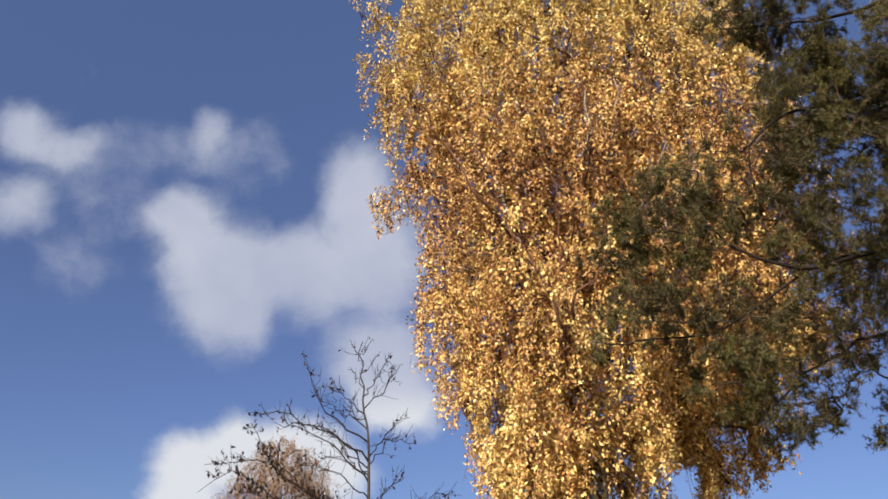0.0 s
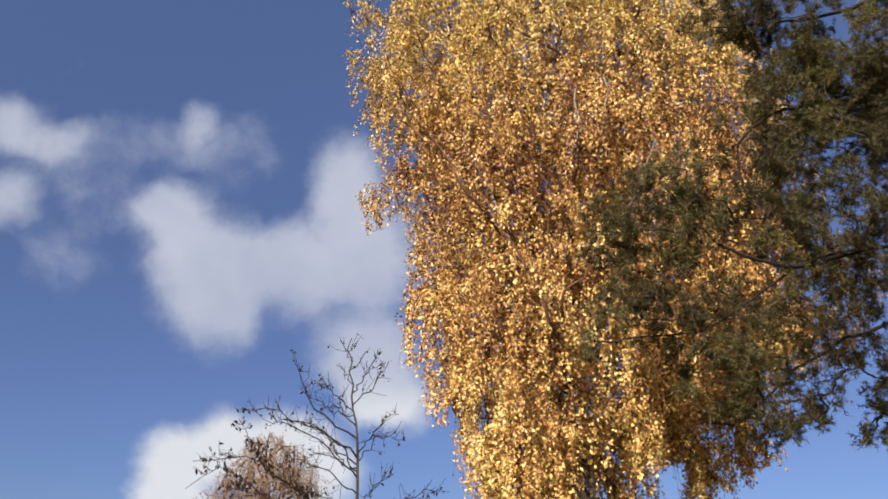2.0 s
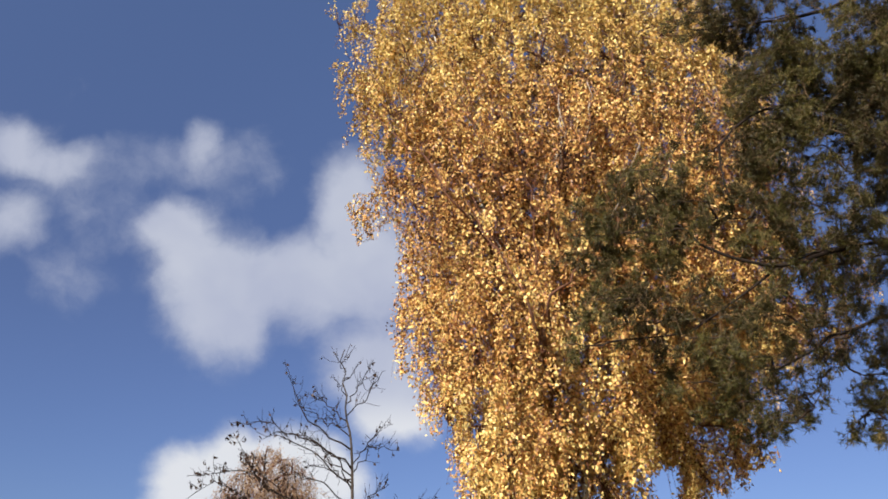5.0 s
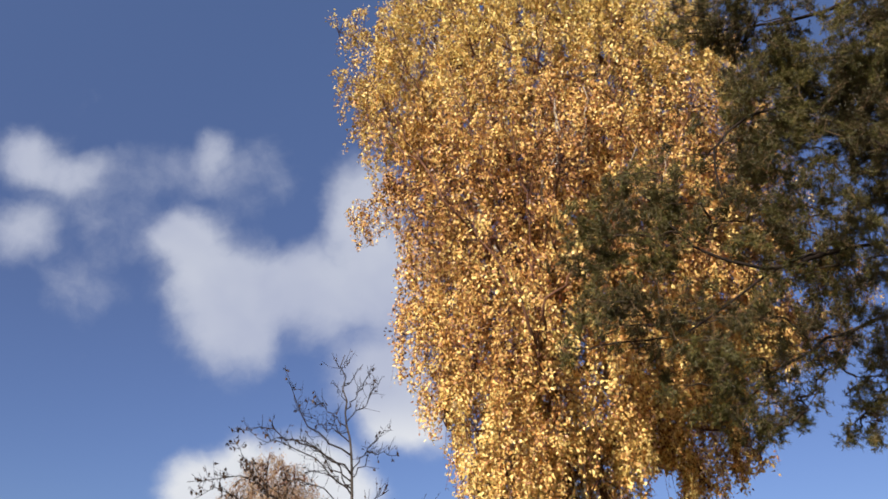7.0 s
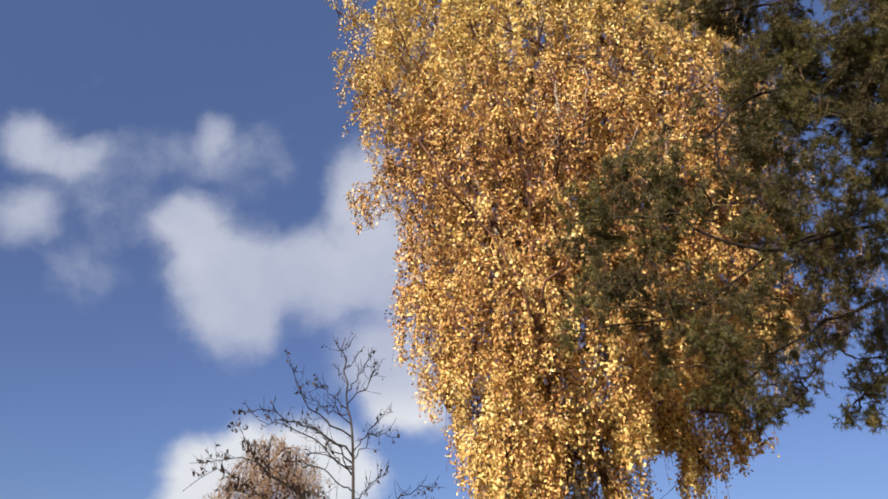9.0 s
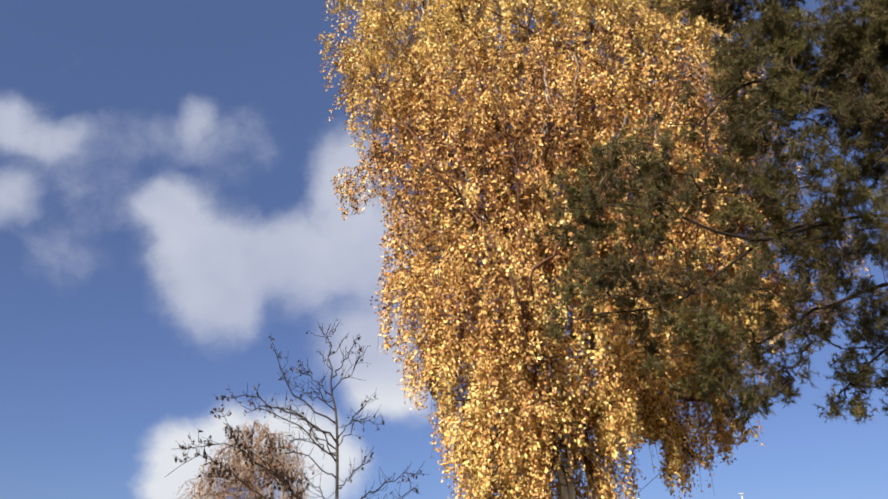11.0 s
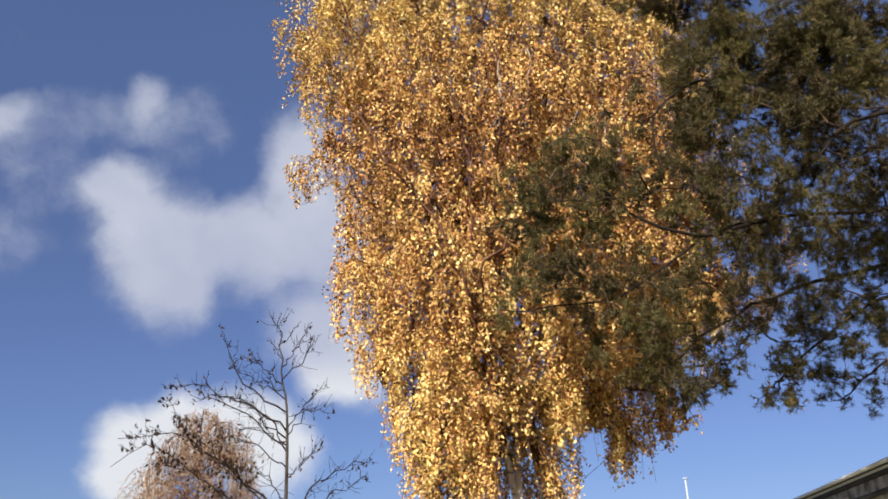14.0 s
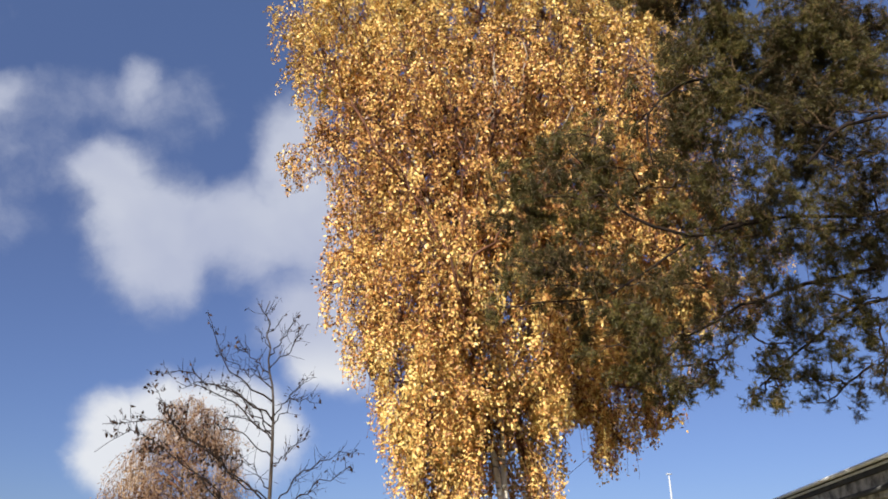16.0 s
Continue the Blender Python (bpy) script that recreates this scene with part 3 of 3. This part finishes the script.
# ---- the pine ----
def make_pine():
    rng = np.random.default_rng(21)
    base = np.array((8.5, 6.9, 0.0))
    root = new("pine_tree")
    root.location = base
    trunk = smooth_path([(8.5, 6.9, 0), (8.45, 6.92, 3), (8.5, 6.9, 6), (8.4, 7.0, 9), (8.45, 7.0, 12.2)], 26)
    g = Geo()
    g.tube([tuple(p - base) for p in trunk], [0.21 - 0.17 * i / 25 + 0.08 * math.exp(-i / 1.2) for i in range(26)], 14)
    part("trunk", g.mesh("trunk", PINE_BARK), root)
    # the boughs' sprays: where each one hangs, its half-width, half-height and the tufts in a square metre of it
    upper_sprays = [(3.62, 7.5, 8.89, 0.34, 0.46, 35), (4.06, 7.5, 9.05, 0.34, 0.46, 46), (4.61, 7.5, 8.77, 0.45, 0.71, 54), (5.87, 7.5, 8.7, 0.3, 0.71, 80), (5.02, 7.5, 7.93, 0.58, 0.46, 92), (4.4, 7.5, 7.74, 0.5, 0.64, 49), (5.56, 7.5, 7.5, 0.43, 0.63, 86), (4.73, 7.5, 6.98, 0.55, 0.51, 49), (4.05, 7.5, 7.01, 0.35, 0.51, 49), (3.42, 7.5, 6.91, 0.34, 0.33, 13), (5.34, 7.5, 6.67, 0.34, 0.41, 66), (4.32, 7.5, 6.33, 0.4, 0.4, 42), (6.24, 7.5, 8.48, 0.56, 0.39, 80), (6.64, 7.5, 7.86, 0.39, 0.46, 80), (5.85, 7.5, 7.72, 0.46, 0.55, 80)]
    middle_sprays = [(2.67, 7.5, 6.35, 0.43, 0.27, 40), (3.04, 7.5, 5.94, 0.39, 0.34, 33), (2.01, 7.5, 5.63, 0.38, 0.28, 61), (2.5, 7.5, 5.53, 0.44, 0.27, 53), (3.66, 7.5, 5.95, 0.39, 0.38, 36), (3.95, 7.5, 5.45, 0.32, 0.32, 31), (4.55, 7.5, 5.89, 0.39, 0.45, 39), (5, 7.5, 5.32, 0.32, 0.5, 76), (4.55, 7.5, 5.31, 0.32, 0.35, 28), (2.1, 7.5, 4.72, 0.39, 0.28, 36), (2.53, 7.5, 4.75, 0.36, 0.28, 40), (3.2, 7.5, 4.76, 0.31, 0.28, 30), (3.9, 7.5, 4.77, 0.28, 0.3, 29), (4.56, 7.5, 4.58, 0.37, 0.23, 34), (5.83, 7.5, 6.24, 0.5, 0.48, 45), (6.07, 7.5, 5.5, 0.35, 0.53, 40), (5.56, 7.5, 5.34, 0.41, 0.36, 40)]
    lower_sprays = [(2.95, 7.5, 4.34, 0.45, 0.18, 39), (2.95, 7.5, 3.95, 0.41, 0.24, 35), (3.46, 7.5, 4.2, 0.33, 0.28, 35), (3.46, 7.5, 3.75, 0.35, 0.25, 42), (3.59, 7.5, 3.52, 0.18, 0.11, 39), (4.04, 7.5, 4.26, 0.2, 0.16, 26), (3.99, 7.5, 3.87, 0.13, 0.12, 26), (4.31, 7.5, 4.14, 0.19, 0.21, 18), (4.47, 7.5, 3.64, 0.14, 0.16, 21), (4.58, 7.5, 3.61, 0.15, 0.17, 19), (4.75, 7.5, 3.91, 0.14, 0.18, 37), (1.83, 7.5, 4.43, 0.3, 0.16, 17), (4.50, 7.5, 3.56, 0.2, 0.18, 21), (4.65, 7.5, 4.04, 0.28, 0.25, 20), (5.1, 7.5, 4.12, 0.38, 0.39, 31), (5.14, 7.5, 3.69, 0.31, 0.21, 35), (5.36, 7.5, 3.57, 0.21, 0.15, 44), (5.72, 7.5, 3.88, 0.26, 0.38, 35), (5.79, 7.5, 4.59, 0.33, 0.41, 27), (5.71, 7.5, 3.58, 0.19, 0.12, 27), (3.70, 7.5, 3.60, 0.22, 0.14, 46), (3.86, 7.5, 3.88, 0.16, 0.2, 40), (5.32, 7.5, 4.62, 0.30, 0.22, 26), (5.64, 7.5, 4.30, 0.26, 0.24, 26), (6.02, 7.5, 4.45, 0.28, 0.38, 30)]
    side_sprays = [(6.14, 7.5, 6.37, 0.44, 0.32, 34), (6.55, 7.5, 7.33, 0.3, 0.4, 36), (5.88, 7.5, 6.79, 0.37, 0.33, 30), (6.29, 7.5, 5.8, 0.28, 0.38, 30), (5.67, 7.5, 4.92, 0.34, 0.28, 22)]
    # added overhead, out of view, to shade the low pine and birch bough
    shade_sprays = [(2.0, 3.4, 6.6, 0.7, 0.5, 32), (2.9, 3.5, 6.8, 0.7, 0.5, 34), (3.8, 3.6, 6.9, 0.7, 0.5, 34), (4.7, 3.8, 7.0, 0.7, 0.5, 30), (3.4, 4.0, 7.5, 0.8, 0.4, 28), (4.7, 4.2, 7.5, 0.8, 0.4, 28)]
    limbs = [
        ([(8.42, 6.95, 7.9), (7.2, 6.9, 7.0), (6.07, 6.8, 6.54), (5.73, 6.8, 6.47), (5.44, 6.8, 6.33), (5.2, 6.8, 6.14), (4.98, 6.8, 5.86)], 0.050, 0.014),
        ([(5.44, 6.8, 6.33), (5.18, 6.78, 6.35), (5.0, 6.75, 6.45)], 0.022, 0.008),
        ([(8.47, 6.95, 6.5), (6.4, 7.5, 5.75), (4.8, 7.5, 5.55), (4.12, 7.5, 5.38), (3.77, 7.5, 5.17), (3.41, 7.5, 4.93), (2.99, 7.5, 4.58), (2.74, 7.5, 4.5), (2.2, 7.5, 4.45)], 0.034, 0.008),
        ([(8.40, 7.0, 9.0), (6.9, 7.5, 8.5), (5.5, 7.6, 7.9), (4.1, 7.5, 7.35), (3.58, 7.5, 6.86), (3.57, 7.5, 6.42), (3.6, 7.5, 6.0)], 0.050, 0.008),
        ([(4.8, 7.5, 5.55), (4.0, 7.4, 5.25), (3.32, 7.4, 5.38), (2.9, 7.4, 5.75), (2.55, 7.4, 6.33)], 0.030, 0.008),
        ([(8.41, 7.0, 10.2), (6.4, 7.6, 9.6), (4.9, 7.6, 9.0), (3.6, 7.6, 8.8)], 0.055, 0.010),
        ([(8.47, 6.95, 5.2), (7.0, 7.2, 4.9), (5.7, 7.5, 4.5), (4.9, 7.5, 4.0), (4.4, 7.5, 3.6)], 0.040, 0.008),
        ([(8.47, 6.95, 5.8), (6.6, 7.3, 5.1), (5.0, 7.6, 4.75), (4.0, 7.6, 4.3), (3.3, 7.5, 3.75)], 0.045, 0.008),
        # unseen bough, added to carry the shading sprays
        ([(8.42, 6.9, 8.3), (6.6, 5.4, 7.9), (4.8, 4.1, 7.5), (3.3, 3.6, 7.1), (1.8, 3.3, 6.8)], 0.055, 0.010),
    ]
    bones, owners = [], []
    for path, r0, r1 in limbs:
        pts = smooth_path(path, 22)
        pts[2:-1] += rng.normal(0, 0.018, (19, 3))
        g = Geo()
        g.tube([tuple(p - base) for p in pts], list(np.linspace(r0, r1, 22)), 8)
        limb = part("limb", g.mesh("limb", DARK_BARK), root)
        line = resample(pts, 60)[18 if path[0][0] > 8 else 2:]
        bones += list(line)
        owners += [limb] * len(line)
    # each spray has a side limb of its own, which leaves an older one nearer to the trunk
    sprays = upper_sprays + middle_sprays + lower_sprays + side_sprays + shade_sprays
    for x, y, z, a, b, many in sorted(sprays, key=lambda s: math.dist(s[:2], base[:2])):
        y += rng.normal(0, 0.22) if y > 5 else 0
        end = np.array((x - 0.75 * a, y - 0.1, z - 0.15 * b))
        middle = np.array((x + 0.35 * a, y, z + 0.05 * b))
        known = np.array(bones)
        gap = np.linalg.norm(known - middle, axis=1)
        closer = np.linalg.norm(known[:, :2] - base[:2], axis=1) < np.linalg.norm(middle[:2] - base[:2]) + 0.1
        pick = np.argmin(np.where(closer, gap, 99) + 0.35 * np.abs(known[:, 2] - middle[2]))
        pts = smooth_path([known[pick], known[pick] * 0.45 + middle * 0.55 + (0, 0, 0.05 * gap[pick]), middle, end], 14)
        pts[1:] += rng.normal(0, 0.006 + 0.006 * gap[pick], (13, 3))
        g = Geo()
        g.tube([tuple(p - base) for p in pts], list(np.linspace(0.010 + 0.005 * (gap[pick] + a), 0.005, 14)), 6)
        limb = part("limb", g.mesh("limb", PINE_BARK), root)
        bones += list(resample(pts, 26)[4:])
        owners += [limb] * 22
    # twigs fork from the side limbs and from one another, and end in tufts
    filled = len(bones)
    known = np.full((filled + 24000, 3), 1e3)
    known[:filled] = bones
    shoots, heads, tw = [], [], Geo()
    singles = 0
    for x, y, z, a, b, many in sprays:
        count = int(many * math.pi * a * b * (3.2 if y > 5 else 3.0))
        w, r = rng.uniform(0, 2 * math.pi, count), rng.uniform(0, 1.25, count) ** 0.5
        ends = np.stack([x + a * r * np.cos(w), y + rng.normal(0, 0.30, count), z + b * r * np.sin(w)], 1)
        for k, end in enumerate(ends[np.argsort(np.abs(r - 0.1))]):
            if noise.noise(Vector(end) * 2.3) + 0.5 * noise.noise(Vector(end) * 5.0) < -0.22:
                continue
            gap = np.linalg.norm(known[:filled] - end, axis=1) + 0.5 * np.maximum(end[0] - known[:filled, 0], 0)
            near = np.argmin(gap)
            p = known[near]
            out = end - p
            size = np.linalg.norm(out)
            if size > 0.7 or size < 0.05:
                continue
            mid = p + out * 0.5 + (0, 0, -0.06 * size) + rng.normal(0, 0.05, 3) * size
            single = singles < 300 and k % 5 == 0 and y > 5 and near < len(owners)
            g = Geo() if single else tw
            g.tube([tuple(q - base) for q in (p, mid, end)], [0.0035 + 0.004 * size, 0.004, 0.003], 3, False)
            if single:
                singles += 1
                part("twig", g.mesh("twig", PINE_TWIG), owners[near])
            known[filled:filled + 2] = mid, p + out * 0.8
            filled += 2
            go = unit(out + 1e-6)
            for j in range(rng.integers(9, 15)):
                q = end + (mid - end) * max(0.0, rng.normal(0.05, 0.25)) + rng.normal(0, 0.03, 3)
                d = unit(go * 0.75 + rng.normal(0, 0.62, 3) + (0, 0, 0.30))
                length = rng.uniform(0.05, 0.12)
                shoots.append(q)
                heads.append(d * length)
                tw.tube([tuple(q - base), tuple(q + d * length - base)], [0.0035, 0.0025], 3, False)
    part("twigs", tw.mesh("twigs", PINE_TWIG), root, "brown side twigs", "stuff")
    shoots, heads = np.array(shoots), np.array(heads)
    per = 22
    n = len(shoots) * per
    s = rng.uniform(0.10, 1.02, (len(shoots), per, 1))
    foot = (shoots[:, None] + heads[:, None] * s).reshape(n, 3)
    axis = np.repeat(unit(heads), per, 0)
    spread = unit(np.cross(axis, rng.normal(size=(n, 3))))
    d = unit(axis * rng.uniform(0.25, 0.9, (n, 1)) + spread * 0.85)
    length = rng.uniform(0.038, 0.070, (n, 1))
    width = unit(np.cross(d, rng.normal(size=(n, 3)))) * 0.0030
    verts = np.stack([foot - width, foot + width, foot + d * length], 1).reshape(-1, 3) - base
    faces = np.arange(n * 3).reshape(n, 3)
    part("needles", array_mesh("needles", verts, faces, NEEDLE), root, kind="stuff")
    tagged(root, "broad dark green pine with brownish long-needled branches", "tree")


make_pine()


# ---- the nearly bare young tree ----
def make_bare_tree():
    rng = np.random.default_rng(8)
    base = np.array((-1.0, 12.0, 0.0))
    root = new("bare_tree")
    root.location = base
    trunk = smooth_path([(-1.0, 12, 0), (-1.02, 12, 2), (-1.06, 12, 3.5), (-1.13, 12, 4.5), (-1.25, 12, 4.95), (-1.21, 12, 5.15), (-1.31, 12, 5.42), (-1.27, 12, 5.62), (-1.37, 12, 5.78), (-1.31, 12, 6.0)], 30)
    g = Geo()
    g.tube([tuple(p - base) for p in trunk], [0.052 - 0.045 * (i / 29) ** 0.9 + 0.03 * math.exp(-i) for i in range(30)], 10)
    part("trunk", g.mesh("trunk", GREY_BARK), root)
    # where it leaves the trunk (height), its bend (x, z), its tip (x, y, z)
    right_limbs = [
        (4.85, -0.98, 5.09, -0.62, 11.8, 5.56), (5.08, -1.08, 5.42, -0.81, 12.2, 5.85), (4.00, -0.81, 4.35, -0.36, 11.8, 4.30), (4.10, -0.71, 4.72, -0.50, 12.3, 4.83),
        (2.70, -0.52, 3.34, 0.23, 11.8, 3.61), (2.60, -0.16, 3.26, 0.20, 12.2, 3.33), (3.35, -0.78, 3.74, -0.54, 12.3, 3.89),
    ]
    left_limbs = [
        (4.80, -1.56, 5.10, -1.85, 12.2, 5.31), (4.35, -1.85, 4.85, -2.24, 11.8, 5.70), (3.85, -1.50, 4.28, -2.00, 12.2, 4.72), (3.75, -1.85, 4.42, -2.60, 11.9, 4.62),
        (4.55, -1.62, 4.88, -1.95, 12.1, 5.05), (3.52, -1.54, 3.82, -2.16, 11.8, 4.03), (3.05, -1.43, 3.43, -1.75, 12.3, 3.55), (3.85, -1.48, 4.11, -1.97, 12.4, 4.15), (4.65, -1.46, 4.86, -1.41, 12.3, 5.25),
    ]
    level_limbs = [(4.05, -2.05, 4.66, -2.95, 12.0, 4.80), (3.95, -1.75, 4.55, -2.45, 12.1, 4.60)]
    low_limbs = [(2.85, -2.27, 3.80, -2.90, 12.1, 4.40), (2.80, -2.60, 3.96, -3.57, 11.9, 3.95), (2.88, -2.45, 3.90, -2.95, 11.9, 4.60), (2.25, -2.90, 3.80, -3.61, 11.9, 3.54), (2.30, -2.30, 3.40, -3.10, 12.3, 3.62)]
    where, along = [], []
    top_limbs = [(5.45, -1.24, 5.55, -1.12, 12.1, 5.72), (5.60, -1.36, 5.72, -1.46, 11.9, 5.88), (5.25, -1.36, 5.38, -1.50, 12.1, 5.60), (5.75, -1.30, 5.82, -1.20, 12.0, 5.95)]
    for z0, xm, zm, x1, y1, z1 in right_limbs + left_limbs + level_limbs + low_limbs + top_limbs:
        start = np.array([np.interp(z0, trunk[:, 2], trunk[:, 0]), 12.0, z0])
        end = np.array((x1, y1, z1))
        size = np.linalg.norm(end - start)
        pts = smooth_path([start, (xm, 12 + (y1 - 12) * 0.5, zm), end], 12)
        pts[1:-1] += rng.normal(0, 0.03, (10, 3))
        low = z0 < 2.5 or x1 < -2.8 and z0 < 3
        rad = np.linspace((0.006 + 0.005 * size) * (0.68 if low else 1.0), 0.004, 12)
        g = Geo()
        g.tube([tuple(p - base) for p in pts], list(rad), 6)
        limb = part("limb", g.mesh("limb", DARK_BARK), root)
        line = resample(pts, 30)
        go = unit(end - line[12])
        for k in range(3 if z0 > 5.2 else int(5 + size * (17 if z0 < 3.4 and x1 > -1.8 else 10))):
            s = rng.uniform(0.25, 1.0)
            p = line[int(s * 29)]
            d = unit(go * 0.6 + rng.normal(0, 0.6, 3) * (1, 0.7, 1) + (0, 0, 0.25)) * rng.uniform(0.10, 0.36) * (1.2 - 0.5 * s)
            tip = p + d + (0, 0, 0.03)
            g = Geo()
            g.tube([tuple(a - base) for a in (p, p + d * 0.5 + rng.normal(0, 0.018, 3), tip)], [0.0045, 0.004, 0.003], 3, False)
            part("twig", g.mesh("twig", DARK_BARK), limb)
            for j in range(rng.integers(0, 2) + (3 if low else 1 if s > 0.85 else 0)):
                where.append(p + d * rng.uniform(0.3, 1.05))
                along.append(rng.normal(0, 0.5, 3) + (0, 0, -0.8))
    where, along = np.array(where) - base, np.array(along)
    part("leaves", leaves_mesh("leaves", where, along, rng.uniform(0.045, 0.085, len(where)), DRY, rng), root, "few shrivelled dark leaves", "stuff")
    tagged(root, "slender grey tree almost bare of leaves", "tree")


make_bare_tree()


# ---- the russet weeping tree behind ----
def make_russet():
    rng = random.Random(3)
    stems = [([(-3.0, 15.4, 0), (-3.0, 15.4, 2.0), (-3.1, 15.4, 3.4), (-3.2, 15.4, 5.05)], 0.07, 0.01)]
    rows = [(0, rng.uniform(0.45, 0.95), i * 2.4, rng.uniform(0.1, 0.4), 0.8) for i in range(18)]
    heights = [1.6, 2.4, 3.3, 3.8, 4.3, 4.7, 5.0, 5.25]
    left = [-4.7, -4.8, -4.6, -4.4, -4.15, -3.88, -3.6, -3.3]
    right = [-1.6, -1.65, -1.8, -1.95, -2.08, -2.25, -2.48, -2.85]
    tree = weeping_tree("weeping_tree", (-3.0, 15.4, 0.0), stems, rows, left, right, 15.4, 2.0, heights, 1250, 40, 0.036, 0.62, RUSSET, GREY_BARK, TWIG_BARK, 4, 0.16, (), 0.8)
    tagged(tree, "small weeping tree with thin russet brown foliage", "tree")


make_russet()


# ---- the house at the side ----
def make_house():
    root = new("house")
    root.matrix_world = pose(7.02, 9.5, 0, 0, 0, -11.7)     # x outwards to the right, y along the eaves
    dark = plain_material("roof_felt", (0.035, 0.036, 0.04), (0.07, 0.068, 0.066), 2.0, 0.9)
    board = plain_material("dark_board", (0.04, 0.04, 0.036), (0.52, 0.49, 0.45), 3.6, 0.8)
    pale = plain_material("worn_paint", (0.12, 0.11, 0.10), (0.85, 0.83, 0.80), 4.0, 0.8)
    wall = plain_material("grey_render", (0.22, 0.20, 0.18), (0.32, 0.30, 0.27), 1.2, 0.9)
    metal = plain_material("drip_edge", (0.74, 0.75, 0.77), (0.95, 0.95, 0.95), 6.0, 0.5, 0.0)
    y0, y1 = -0.4, 6.2

    def piece(name, lo, hi, mat, label=""):
        g = Geo()
        g.box(lo, hi)
        return part(name, g.mesh(name, mat, False), root, label)

    piece("wall", (0.40, y0 + 0.3, 0), (6.6, y1 - 0.3, 2.80), wall, "grey rendered wall with pale worn patches")
    piece("soffit", (0.03, y0, 2.80), (0.40, y1, 2.83), pale, "pale patchy soffit")
    piece("fascia", (0.0, y0, 2.93), (0.03, y1, 3.10), board, "weathered mottled fascia board")
    piece("upper_fascia", (-0.03, y0, 3.104), (0.03, y1, 3.168), dark, "black upper fascia strip")
    piece("lower_fascia", (0.035, y0, 2.83), (0.06, y1, 2.93), pale)
    piece("drip_edge", (-0.035, y0 - 0.03, 3.172), (0.03, y1 + 0.03, 3.205), metal, "pale metal drip edge")
    g = Geo()
    g.tube([(-0.10, y0 - 0.06, 3.235), (-0.10, y1 + 0.06, 3.235)], [0.030, 0.030], 12)
    part("roof_trim", g.mesh("roof_trim", metal), root, "pale worn round roof trim")
    g = Geo()
    g.tube([(-0.02, y0, 2.90), (-0.02, y1, 2.90)], [0.04, 0.04], 10)
    part("gutter", g.mesh("gutter", dark), root, "black round gutter")
    # corrugated sheets, each lapping over the next
    for k in range(8):
        for foot, lift in ((-0.08, 0.0), (7.3, 0.0)):
            g = Geo()
            ya = y0 - 0.05 + 0.84 * k
            rise = 0.004 * (k % 2) + lift
            for i in range(23):
                y = ya + 0.84 * i / 21
                wave = 0.016 * math.sin((y - y0) * 31.0) + rise
                g.verts += [(foot, y, 3.21 + wave), (3.6, y, 4.10 + wave), (foot, y, 3.235 + wave), (3.6, y, 4.125 + wave)]
            for i in range(22):
                b = i * 4
                g.faces += [(b, b + 4, b + 5, b + 1), (b + 2, b + 3, b + 7, b + 6), (b, b + 2, b + 6, b + 4), (b + 1, b + 5, b + 7, b + 3)]
            g.faces += [(0, 1, 3, 2), (88, 90, 91, 89)]
            part("roof_sheet", g.mesh("roof_sheet", dark, False), root, "dark corrugated roof sheet")
    g = Geo()
    for y in (y0 + 0.3, y1 - 0.32):
        b = len(g.verts)
        g.verts += [(0.40, y, 2.8), (6.6, y, 2.8), (3.55, y, 3.98), (0.40, y + 0.02, 2.8), (6.6, y + 0.02, 2.8), (3.55, y + 0.02, 3.98)]
        g.faces += [(b, b + 1, b + 2), (b + 5, b + 4, b + 3), (b, b + 3, b + 4, b + 1), (b + 1, b + 4, b + 5, b + 2), (b + 2, b + 5, b + 3, b)]
    part("gable", g.mesh("gable", board, False), root)
    tagged(root, "low house with a dark corrugated roof and weathered eaves", "house")


make_house()


# ---- far lamp post ----
def make_lamp_post():
    root = new("street_lamp")
    root.location = (11.2, 28.0, 0)
    white = plain_material("white_steel", (0.36, 0.38, 0.40), (0.48, 0.49, 0.50), 3.0, 0.55, 0.0)
    g = Geo()
    g.tube([(0, 0, 0), (0, 0, 1.0), (0, 0, 5.55)], [0.05, 0.045, 0.028], 12)
    part("pole", g.mesh("pole", white), root)
    g = Geo()
    g.tube([(-0.11, 0, 5.60), (-0.05, 0, 5.61), (0.05, 0, 5.61), (0.11, 0, 5.60)], [0.015, 0.028, 0.028, 0.015], 10)
    part("lamp_head", g.mesh("lamp_head", white), root, "short white crosswise lamp head")
    tagged(root, "thin white street lamp with a short T head", "street lamp")


make_lamp_post()
